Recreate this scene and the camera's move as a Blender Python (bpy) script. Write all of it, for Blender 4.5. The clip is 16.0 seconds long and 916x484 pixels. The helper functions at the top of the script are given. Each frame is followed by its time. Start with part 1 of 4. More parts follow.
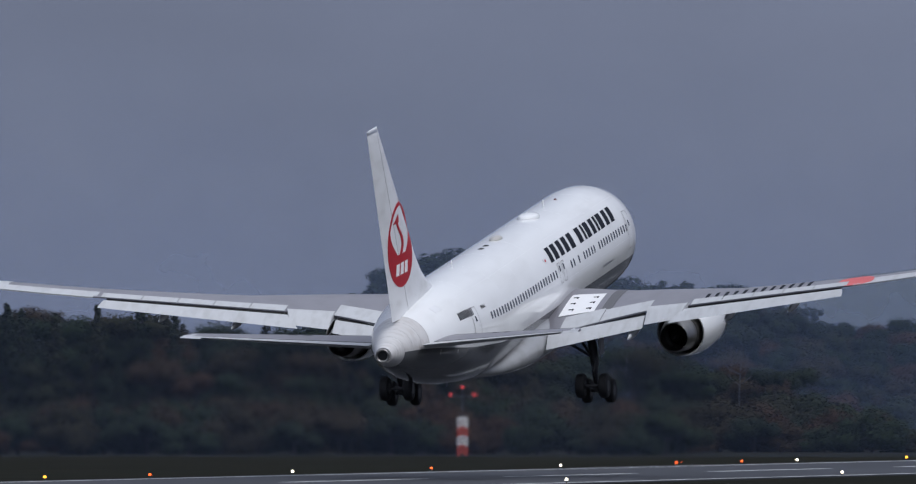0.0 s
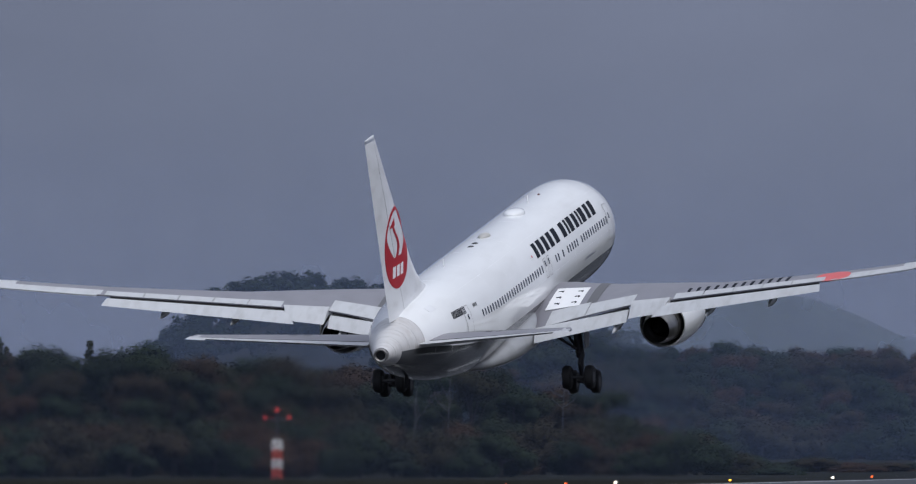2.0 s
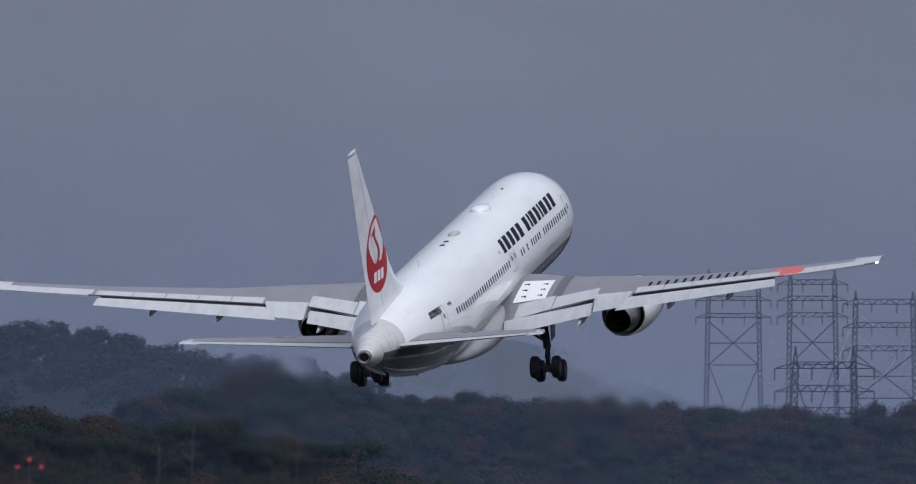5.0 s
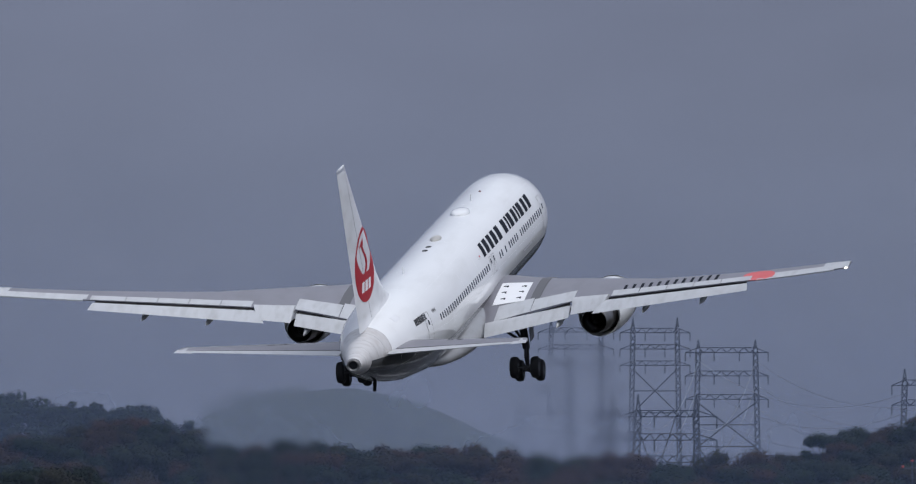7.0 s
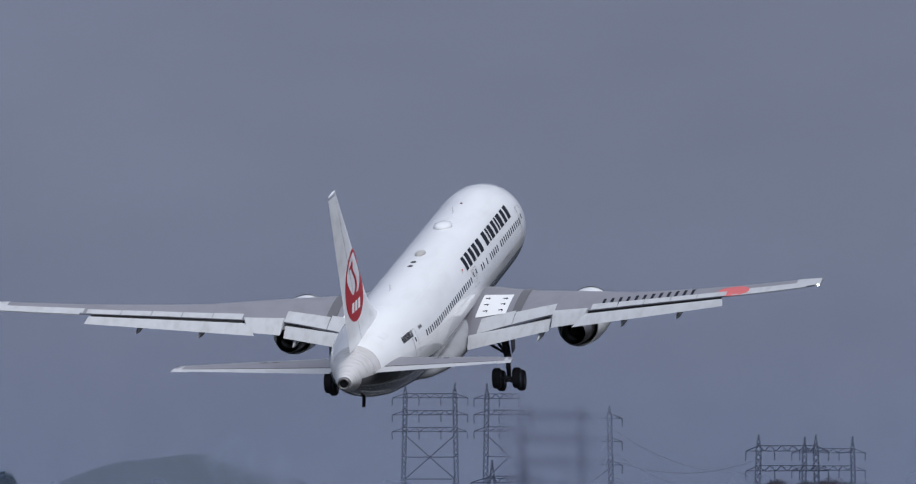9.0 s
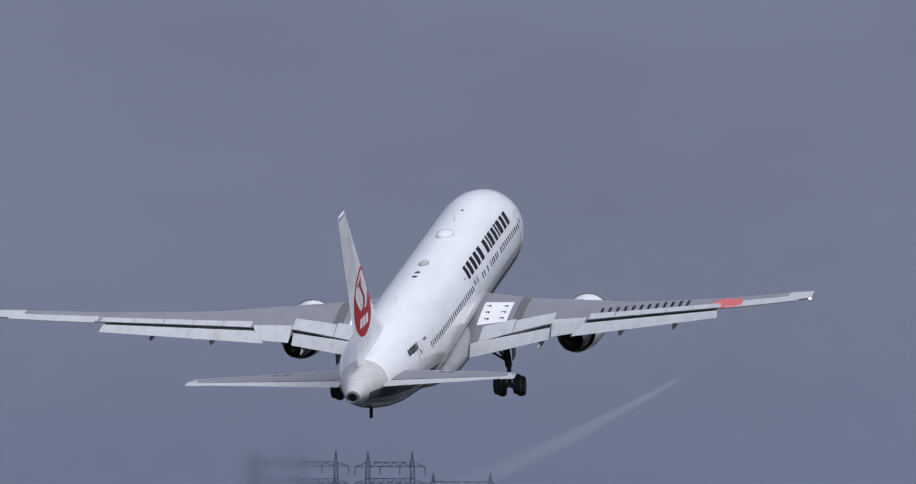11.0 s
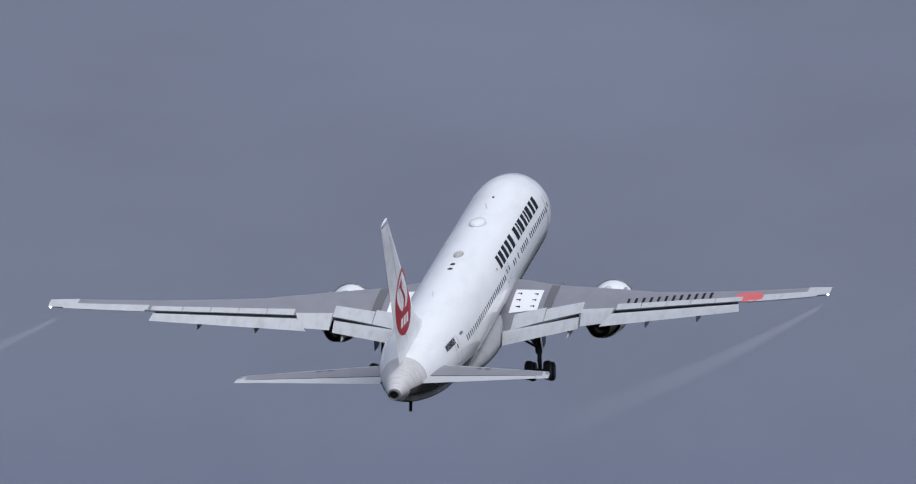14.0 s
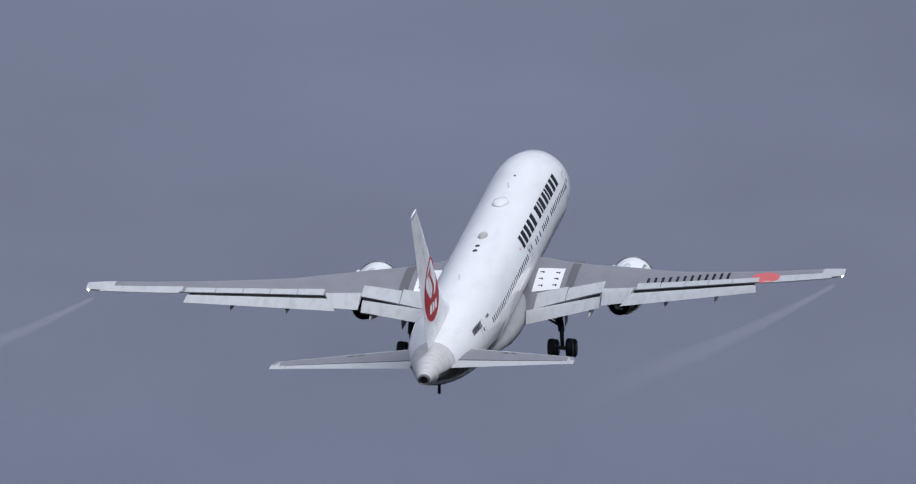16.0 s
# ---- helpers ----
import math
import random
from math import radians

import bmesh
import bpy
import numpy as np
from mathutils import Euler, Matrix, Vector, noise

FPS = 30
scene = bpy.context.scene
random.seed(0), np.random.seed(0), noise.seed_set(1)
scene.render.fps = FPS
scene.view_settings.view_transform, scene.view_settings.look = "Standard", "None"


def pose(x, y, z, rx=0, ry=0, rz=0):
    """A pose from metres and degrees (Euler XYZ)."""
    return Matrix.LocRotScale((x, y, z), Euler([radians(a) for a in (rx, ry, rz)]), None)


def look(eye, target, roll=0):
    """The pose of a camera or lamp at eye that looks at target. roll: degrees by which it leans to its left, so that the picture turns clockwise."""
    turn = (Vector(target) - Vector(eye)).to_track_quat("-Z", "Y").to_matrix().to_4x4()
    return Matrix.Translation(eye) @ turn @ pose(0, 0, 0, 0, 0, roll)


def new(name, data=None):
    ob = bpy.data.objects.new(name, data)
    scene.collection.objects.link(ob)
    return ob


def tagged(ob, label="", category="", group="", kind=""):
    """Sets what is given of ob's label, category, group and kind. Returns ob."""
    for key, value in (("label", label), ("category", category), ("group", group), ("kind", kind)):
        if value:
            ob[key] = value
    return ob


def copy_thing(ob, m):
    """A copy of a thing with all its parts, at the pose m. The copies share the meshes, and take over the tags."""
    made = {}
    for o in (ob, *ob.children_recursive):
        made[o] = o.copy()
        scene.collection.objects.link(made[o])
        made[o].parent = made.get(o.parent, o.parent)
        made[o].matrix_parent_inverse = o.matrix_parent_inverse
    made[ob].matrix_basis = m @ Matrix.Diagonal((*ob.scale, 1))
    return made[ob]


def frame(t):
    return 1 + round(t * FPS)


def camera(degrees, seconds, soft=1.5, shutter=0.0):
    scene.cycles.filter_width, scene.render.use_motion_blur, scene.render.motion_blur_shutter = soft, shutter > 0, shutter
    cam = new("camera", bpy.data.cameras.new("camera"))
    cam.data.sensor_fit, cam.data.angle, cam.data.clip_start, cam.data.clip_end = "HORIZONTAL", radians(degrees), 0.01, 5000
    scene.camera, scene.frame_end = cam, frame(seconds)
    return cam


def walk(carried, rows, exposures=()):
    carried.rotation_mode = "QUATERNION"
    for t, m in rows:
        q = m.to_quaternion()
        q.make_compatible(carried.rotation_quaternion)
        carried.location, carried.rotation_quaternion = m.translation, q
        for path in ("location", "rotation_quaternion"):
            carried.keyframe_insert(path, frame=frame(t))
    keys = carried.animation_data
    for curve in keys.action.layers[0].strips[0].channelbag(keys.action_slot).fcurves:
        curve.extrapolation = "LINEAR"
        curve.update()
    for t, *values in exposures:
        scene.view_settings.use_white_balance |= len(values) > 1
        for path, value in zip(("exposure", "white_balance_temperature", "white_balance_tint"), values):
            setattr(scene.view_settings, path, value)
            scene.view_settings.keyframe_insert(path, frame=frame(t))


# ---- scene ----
# Camera: a long lens on a spotter's mound beside the runway, panning and tilting after the departing airliner.
EYE_HEIGHT = 5.35
cam = camera(2.4610, 16.0, soft=1.2, shutter=0.5)
# seconds, degrees of tilt above the horizon, degrees of pan to the right of north
PAN = [
    (0, 0.3307, 0.0006), (0.5, 0.3447, 0.1233), (1, 0.3592, 0.2436), (1.5, 0.3749, 0.3593), (2, 0.3919, 0.4748), (2.5,
    0.4100, 0.5894), (3, 0.4289, 0.7052), (3.5, 0.4506, 0.8218), (4, 0.4729, 0.9367), (4.5, 0.4974, 1.0509), (5, 0.5247,
    1.1641), (5.5, 0.5543, 1.2753), (6, 0.5861, 1.3834), (6.5, 0.6197, 1.4875), (7, 0.6548, 1.5872), (7.5, 0.6931, 1.6860),
    (8, 0.7390, 1.7869), (8.5, 0.7862, 1.8850), (9, 0.8313, 1.9794), (9.5, 0.8770, 2.0683), (10, 0.9235, 2.1512), (10.5,
    0.9697, 2.2281), (11, 1.0146, 2.2991), (11.5, 1.0571, 2.3641), (12, 1.0971, 2.4236), (12.5, 1.1378, 2.4814), (13,
    1.1803, 2.5426), (13.5, 1.2214, 2.6040), (14, 1.2635, 2.6637), (14.5, 1.3033, 2.7195), (15, 1.3427, 2.7743), (15.5,
    1.3804, 2.8278), (16, 1.4201, 2.8806)]
walk(cam, [(t, pose(0, 0, EYE_HEIGHT, 90 + tilt, 0, -pan)) for t, tilt, pan in PAN],
     exposures=((0, 0.03), (4, 0.02), (9, 0.05), (16, 0.1)))

# The airliner's flight: seconds, x, y, z of its middle, heading, pitch and bank in degrees
FLIGHT = [
    (0, 1.935, 1013.89, 8.679, 11.735, 7.858, -0.823),
    (0.5, 3.986, 1023.45, 9.013, 11.727, 8.053, -0.864),
    (1, 6.039, 1033.02, 9.372, 11.716, 8.249, -0.921),
    (1.5, 8.093, 1042.61, 9.759, 11.703, 8.448, -0.990),
    (2, 10.150, 1052.20, 10.174, 11.690, 8.650, -1.067),
    (2.5, 12.208, 1061.81, 10.617, 11.675, 8.856, -1.147),
    (3, 14.268, 1071.43, 11.090, 11.660, 9.066, -1.228),
    (3.5, 16.330, 1081.07, 11.592, 11.645, 9.280, -1.306),
    (4, 18.393, 1090.72, 12.126, 11.631, 9.499, -1.379),
    (4.5, 20.459, 1100.38, 12.691, 11.617, 9.724, -1.444),
    (5, 22.526, 1110.05, 13.288, 11.604, 9.954, -1.499),
    (5.5, 24.595, 1119.74, 13.919, 11.593, 10.190, -1.543),
    (6, 26.666, 1129.44, 14.583, 11.583, 10.433, -1.574),
    (6.5, 28.739, 1139.16, 15.282, 11.575, 10.681, -1.592),
    (7, 30.813, 1148.89, 16.015, 11.568, 10.936, -1.595),
    (7.5, 32.890, 1158.64, 16.785, 11.563, 11.198, -1.584),
    (8, 34.968, 1168.40, 17.592, 11.560, 11.466, -1.559),
    (8.5, 37.048, 1178.17, 18.436, 11.558, 11.741, -1.520),
    (9, 39.130, 1187.96, 19.319, 11.558, 12.023, -1.469),
    (9.5, 41.214, 1197.77, 20.240, 11.559, 12.310, -1.406),
    (10, 43.299, 1207.58, 21.201, 11.561, 12.605, -1.334),
    (10.5, 45.387, 1217.42, 22.202, 11.563, 12.905, -1.254),
    (11, 47.476, 1227.27, 23.245, 11.566, 13.211, -1.168),
    (11.5, 49.567, 1237.13, 24.329, 11.569, 13.522, -1.080),
    (12, 51.660, 1247.01, 25.456, 11.571, 13.839, -0.992),
    (12.5, 53.754, 1256.90, 26.627, 11.572, 14.160, -0.908),
    (13, 55.851, 1266.81, 27.841, 11.572, 14.486, -0.831),
    (13.5, 57.949, 1276.74, 29.101, 11.570, 14.816, -0.767),
    (14, 60.049, 1286.68, 30.405, 11.565, 15.149, -0.719),
    (14.5, 62.151, 1296.64, 31.757, 11.556, 15.485, -0.692),
    (15, 64.255, 1306.61, 33.155, 11.544, 15.823, -0.692),
    (15.5, 66.360, 1316.60, 34.601, 11.526, 16.162, -0.724),
    (16, 68.468, 1326.61, 36.096, 11.502, 16.502, -0.794)]


# ---- light ----
def overcast_world():
    world = bpy.data.worlds.new("overcast_sky")
    scene.world = world
    world.use_nodes = True
    nt = world.node_tree
    nt.nodes.clear()
    out = nt.nodes.new("ShaderNodeOutputWorld")
    bg = nt.nodes.new("ShaderNodeBackground")
    sky = nt.nodes.new("ShaderNodeTexSky")
    sky.sky_type, sky.sun_disc = "NISHITA", False
    sky.sun_elevation, sky.sun_rotation = radians(58), radians(129)
    sky.air_density, sky.dust_density = 1.0, 4.0
    coord = nt.nodes.new("ShaderNodeTexCoord")
    sep = nt.nodes.new("ShaderNodeSeparateXYZ")
    ramp = nt.nodes.new("ShaderNodeValToRGB")
    ramp.color_ramp.interpolation = "EASE"
    els = ramp.color_ramp.elements
    els[0].position, els[0].color = 0.0, (0.150, 0.168, 0.226, 1)
    els[1].position, els[1].color = 1.0, (0.80, 0.86, 1.0, 1)
    e = els.new(0.035)
    e.color = (0.158, 0.183, 0.270, 1)
    e = els.new(0.25)
    e.color = (0.188, 0.216, 0.315, 1)
    e = els.new(0.55)
    e.color = (0.42, 0.47, 0.58, 1)
    # cloud base: soft, wide streaks
    mp = nt.nodes.new("ShaderNodeMapping")
    mp.inputs["Scale"].default_value = (22, 22, 60)
    cloud = nt.nodes.new("ShaderNodeTexNoise")
    cloud.inputs["Scale"].default_value, cloud.inputs["Detail"].default_value = 1.4, 4
    tone = nt.nodes.new("ShaderNodeMapRange")
    tone.inputs["From Min"].default_value, tone.inputs["From Max"].default_value = 0.3, 0.7
    tone.inputs["To Min"].default_value, tone.inputs["To Max"].default_value = 0.90, 1.10
    mul = nt.nodes.new("ShaderNodeMix")
    mul.data_type, mul.blend_type = "RGBA", "MULTIPLY"
    mul.inputs["Factor"].default_value = 1
    add = nt.nodes.new("ShaderNodeMix")
    add.data_type, add.blend_type = "RGBA", "ADD"
    add.inputs["Factor"].default_value = 0.01
    ln = nt.links.new
    ln(coord.outputs["Generated"], sep.inputs[0])
    ln(sep.outputs["Z"], ramp.inputs[0])
    ln(coord.outputs["Generated"], mp.inputs[0])
    ln(mp.outputs[0], cloud.inputs["Vector"])
    ln(cloud.outputs[0], tone.inputs["Value"])
    ln(ramp.outputs[0], mul.inputs[6])
    ln(tone.outputs[0], mul.inputs[7])
    ln(mul.outputs[2], add.inputs[6])
    ln(sky.outputs[0], add.inputs[7])
    ln(add.outputs[2], bg.inputs[0])
    bg.inputs[1].default_value = 1.0
    ln(bg.outputs[0], out.inputs[0])


overcast_world()
sun = new("sun", bpy.data.lights.new("sun", "SUN"))
sun.data.energy, sun.data.angle, sun.data.color = 1.66, radians(35), (0.965, 0.97, 1.0)
sun.matrix_world = look((122, -98, 250), (0, 0, 0))


# ---- materials ----
def material(name, base, rough=0.5, metal=0.0, vary=0.12, scale=3.0, stretch=(1, 1, 1), bump=0.0, fine=40.0,
             dirt=None, dirt_amount=0.0, dirt_scale=1.0, coat=0.0, random_to=None, spec=0.5):
    """A surface with two scales of tone, optional stains of their own shape, and fine relief."""
    m = bpy.data.materials.new(name)
    m.use_nodes = True
    nt = m.node_tree
    b = nt.nodes["Principled BSDF"]
    b.inputs["Roughness"].default_value, b.inputs["Metallic"].default_value = rough, metal
    b.inputs["Coat Weight"].default_value = coat
    b.inputs["Specular IOR Level"].default_value = spec
    ln = nt.links.new
    coord = nt.nodes.new("ShaderNodeTexCoord")
    mp = nt.nodes.new("ShaderNodeMapping")
    mp.inputs["Scale"].default_value = stretch
    ln(coord.outputs["Object"], mp.inputs[0])
    big = nt.nodes.new("ShaderNodeTexNoise")
    big.inputs["Scale"].default_value, big.inputs["Detail"].default_value = scale, 5
    small = nt.nodes.new("ShaderNodeTexNoise")
    small.inputs["Scale"].default_value, small.inputs["Detail"].default_value = fine, 3
    ln(mp.outputs[0], big.inputs["Vector"])
    ln(mp.outputs[0], small.inputs["Vector"])
    mix = nt.nodes.new("ShaderNodeMix")
    mix.data_type = "FLOAT"
    mix.inputs[0].default_value = 0.35
    ln(big.outputs[0], mix.inputs[2])
    ln(small.outputs[0], mix.inputs[3])
    rng = nt.nodes.new("ShaderNodeMapRange")
    rng.inputs["From Min"].default_value, rng.inputs["From Max"].default_value = 0.3, 0.7
    rng.inputs["To Min"].default_value, rng.inputs["To Max"].default_value = 1 - vary, 1 + vary
    ln(mix.outputs[0], rng.inputs["Value"])
    mul = nt.nodes.new("ShaderNodeMix")
    mul.data_type, mul.blend_type = "RGBA", "MULTIPLY"
    mul.inputs["Factor"].default_value = 1
    mul.inputs[6].default_value = (*base, 1)
    ln(rng.outputs[0], mul.inputs[7])
    colour = mul.outputs[2]
    if random_to:
        info = nt.nodes.new("ShaderNodeObjectInfo")
        ramp = nt.nodes.new("ShaderNodeValToRGB")
        els = ramp.color_ramp.elements
        els[0].color, els[1].color = (*base, 1), (*random_to[-1], 1)
        for i, c in enumerate(random_to[:-1]):
            els.new((i + 1) / len(random_to)).color = (*c, 1)
        ln(info.outputs["Random"], ramp.inputs[0])
        ln(ramp.outputs[0], mul.inputs[6])
    if dirt:
        dn = nt.nodes.new("ShaderNodeTexNoise")
        dn.inputs["Scale"].default_value, dn.inputs["Detail"].default_value = dirt_scale, 6
        ln(mp.outputs[0], dn.inputs["Vector"])
        dr = nt.nodes.new("ShaderNodeMapRange")
        dr.inputs["From Min"].default_value, dr.inputs["From Max"].default_value = 0.48, 0.75
        dr.inputs["To Max"].default_value = dirt_amount
        ln(dn.outputs[0], dr.inputs["Value"])
        dm = nt.nodes.new("ShaderNodeMix")
        dm.data_type = "RGBA"
        dm.inputs[7].default_value = (*dirt, 1)
        ln(dr.outputs[0], dm.inputs["Factor"])
        ln(colour, dm.inputs[6])
        colour = dm.outputs[2]
    ln(colour, b.inputs["Base Color"])
    if bump:
        bp = nt.nodes.new("ShaderNodeBump")
        bp.inputs["Strength"].default_value, bp.inputs["Distance"].default_value = bump, 0.05
        ln(mix.outputs[0], bp.inputs["Height"])
        ln(bp.outputs[0], b.inputs["Normal"])
    return m


def glowing(name, colour, strength):
    m = bpy.data.materials.new(name)
    m.use_nodes = True
    b = m.node_tree.nodes["Principled BSDF"]
    b.inputs["Base Color"].default_value = (*colour, 1)
    b.inputs["Emission Color"].default_value = (*colour, 1)
    b.inputs["Emission Strength"].default_value = strength
    return m


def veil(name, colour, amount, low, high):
    """Distance haze put on a sheet: mostly clear, scattering some daylight, thinner with height."""
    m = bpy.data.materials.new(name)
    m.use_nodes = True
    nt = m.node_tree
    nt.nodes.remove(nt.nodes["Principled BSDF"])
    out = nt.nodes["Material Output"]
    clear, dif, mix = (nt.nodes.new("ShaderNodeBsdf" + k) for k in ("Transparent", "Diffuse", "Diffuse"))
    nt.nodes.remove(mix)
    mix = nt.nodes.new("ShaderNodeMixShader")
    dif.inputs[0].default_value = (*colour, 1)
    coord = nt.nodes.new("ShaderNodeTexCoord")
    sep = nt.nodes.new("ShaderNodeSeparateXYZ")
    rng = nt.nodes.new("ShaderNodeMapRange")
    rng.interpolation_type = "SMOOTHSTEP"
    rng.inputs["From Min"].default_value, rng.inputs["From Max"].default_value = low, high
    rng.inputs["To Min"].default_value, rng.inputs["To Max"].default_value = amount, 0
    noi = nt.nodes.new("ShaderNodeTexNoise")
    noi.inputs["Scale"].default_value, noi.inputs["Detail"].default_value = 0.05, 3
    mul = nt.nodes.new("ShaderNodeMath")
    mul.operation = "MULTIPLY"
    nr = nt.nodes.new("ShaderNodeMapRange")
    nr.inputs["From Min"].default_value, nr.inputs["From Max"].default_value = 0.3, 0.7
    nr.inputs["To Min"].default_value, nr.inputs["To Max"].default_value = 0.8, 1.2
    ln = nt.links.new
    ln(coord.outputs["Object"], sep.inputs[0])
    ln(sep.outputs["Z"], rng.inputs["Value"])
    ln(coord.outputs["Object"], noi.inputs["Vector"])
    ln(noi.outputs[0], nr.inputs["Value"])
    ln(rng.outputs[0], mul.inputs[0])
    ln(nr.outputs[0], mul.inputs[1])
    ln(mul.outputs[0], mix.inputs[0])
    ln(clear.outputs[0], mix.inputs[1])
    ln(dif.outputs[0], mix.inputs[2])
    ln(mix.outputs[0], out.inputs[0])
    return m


WHITE = material("white_paint", (0.80, 0.81, 0.82), 0.07, vary=0.03, scale=0.6, stretch=(1, 0.25, 1), spec=0.4,
                 dirt=(0.46, 0.45, 0.44), dirt_amount=0.22, dirt_scale=0.9)
TAIL_WHITE = material("weathered_white_paint", (0.80, 0.81, 0.83), 0.2, vary=0.04, scale=1.2, stretch=(1, 0.4, 1),
                      dirt=(0.48, 0.47, 0.46), dirt_amount=0.3, dirt_scale=1.6)
TAIL_CONE = material("sooty_tail_paint", (0.58, 0.57, 0.57), 0.22, vary=0.08, scale=1.6, stretch=(1, 2.5, 1),
                     dirt=(0.40, 0.36, 0.34), dirt_amount=0.55, dirt_scale=1.8)
WING_GREY = material("wing_grey_paint", (0.20, 0.197, 0.226), 0.42, vary=0.07, scale=0.8, stretch=(1, 0.5, 1),
                     dirt=(0.13, 0.13, 0.14), dirt_amount=0.35, dirt_scale=1.1)
FLAP_GREY = material("light_grey_paint", (0.48, 0.49, 0.51), 0.4, vary=0.06, scale=1.3, stretch=(2, 0.5, 1),
                     dirt=(0.30, 0.30, 0.30), dirt_amount=0.45, dirt_scale=1.4)
WEAR_GREY = material("walkway_grey_paint", (0.10, 0.10, 0.11), 0.6, vary=0.08)
SEAM = material("panel_seam", (0.26, 0.26, 0.27), 0.6, vary=0.1)
BEACON_RED = material("dark_red_glass", (0.09, 0.012, 0.015), 0.3)
# grey paint taken darker than its own tone: underside shade is in the colour
BELLY = material("belly_grey_and_shade", (0.105, 0.11, 0.12), 0.12, vary=0.06, scale=0.7, stretch=(1, 0.3, 1), dirt=(0.09, 0.088, 0.085), dirt_amount=0.5)
FAIRING = material("fairing_grey_paint", (0.30, 0.305, 0.32), 0.2, vary=0.06, scale=0.9, dirt=(0.2, 0.2, 0.2), dirt_amount=0.4)
JOINT = material("skin_joint_paint", (0.60, 0.61, 0.62), 0.4, vary=0.1)
PANEL_WHITE = material("fresh_white_panel", (0.84, 0.84, 0.85), 0.4, vary=0.03)
INK = material("charcoal_marking", (0.016, 0.019, 0.028), 0.7, vary=0.1, spec=0.05)
RED = material("red_marking", (0.40, 0.010, 0.020), 0.45, vary=0.1, spec=0.15)
ROUNDEL_RED = material("faded_red_marking", (0.62, 0.10, 0.10), 0.45, vary=0.08)
BLACK = material("black_gap", (0.012, 0.012, 0.014), 0.7, vary=0.2)
GLASS_DARK = material("dark_window_glass", (0.07, 0.075, 0.09), 0.15, vary=0.05)
METAL = material("exhaust_metal", (0.30, 0.29, 0.28), 0.35, 0.9, vary=0.2, scale=2)
BARE = material("bare_aluminium", (0.62, 0.63, 0.65), 0.3, 0.9, vary=0.08)
GEAR = material("gear_grey_steel", (0.05, 0.05, 0.055), 0.5, 0.3, vary=0.2)
RUBBER = material("tyre_rubber", (0.016, 0.016, 0.018), 0.75, vary=0.2)
RADOME = material("beige_radome", (0.42, 0.41, 0.39), 0.5, vary=0.1)
NAV_LIGHT = glowing("navigation_light_glass", (1.0, 0.88, 0.7), 14)
MAST_LIGHT = glowing("obstruction_light_glass", (0.9, 0.06, 0.05), 0.3)
RED_LIGHT = glowing("red_light_glass", (1.0, 0.05, 0.03), 3)

ASPHALT = material("wet_asphalt", (0.030, 0.032, 0.037), 0.5, vary=0.3, scale=0.06, fine=2.0, stretch=(1, 0.3, 1), spec=0.12,
                   dirt=(0.02, 0.02, 0.022), dirt_amount=0.7, dirt_scale=0.05, bump=0.02)
GRASS = material("rough_grass", (0.011, 0.012, 0.009), 0.95, vary=0.4, scale=0.08, fine=1.5,
                 dirt=(0.020, 0.016, 0.011), dirt_amount=0.6, dirt_scale=0.12, spec=0.02)
PAINT_LINE = material("runway_paint", (0.70, 0.70, 0.68), 0.3, vary=0.15, scale=0.8)
BARK = material("bark", (0.022, 0.019, 0.016), 0.9, vary=0.3, bump=0.4)
LEAVES = material("autumn_leaves", (0.016, 0.022, 0.015), 0.85, vary=0.3, scale=0.7, fine=6,
                  random_to=((0.018, 0.028, 0.014), (0.030, 0.026, 0.016), (0.046, 0.026, 0.016)), spec=0.05)
PINE = material("evergreen_needles", (0.019, 0.027, 0.018), 0.85, vary=0.3, scale=0.7, fine=6,
                random_to=((0.023, 0.031, 0.019), (0.032, 0.036, 0.021)), spec=0.05)
PALE_BARK = material("pale_bark", (0.06, 0.058, 0.055), 0.9, vary=0.2)
STEEL = material("galvanised_steel", (0.034, 0.039, 0.048), 0.7, 0.1, vary=0.15)
CABLE = material("power_cable", (0.08, 0.08, 0.085), 0.6, 0.3)
FAR_FOREST = material("distant_forest", (0.035, 0.045, 0.030), 0.9, vary=0.3, scale=0.15, fine=0.8, bump=0.4)
MAST_RED = material("mast_red_paint", (0.55, 0.07, 0.04), 0.5, vary=0.1)
MAST_WHITE = material("mast_white_paint", (0.75, 0.74, 0.72), 0.5, vary=0.1)


# ---- building helpers ----
def part(name, bm, mat, parent=None, label="", smooth=True):
    """Links a bmesh as one mesh object under a thing or a part."""
    bmesh.ops.recalc_face_normals(bm, faces=bm.faces)
    me = bpy.data.meshes.new(name)
    if smooth:
        for f in bm.faces:
            f.smooth = True
        for e in bm.edges:
            if len(e.link_faces) == 2 and e.calc_face_angle(0) > radians(38):
                e.smooth = False
    bm.to_mesh(me)
    bm.free()
    me.materials.append(mat)
    ob = new(name, me)
    if parent:
        ob.parent = parent
    return tagged(ob, label)


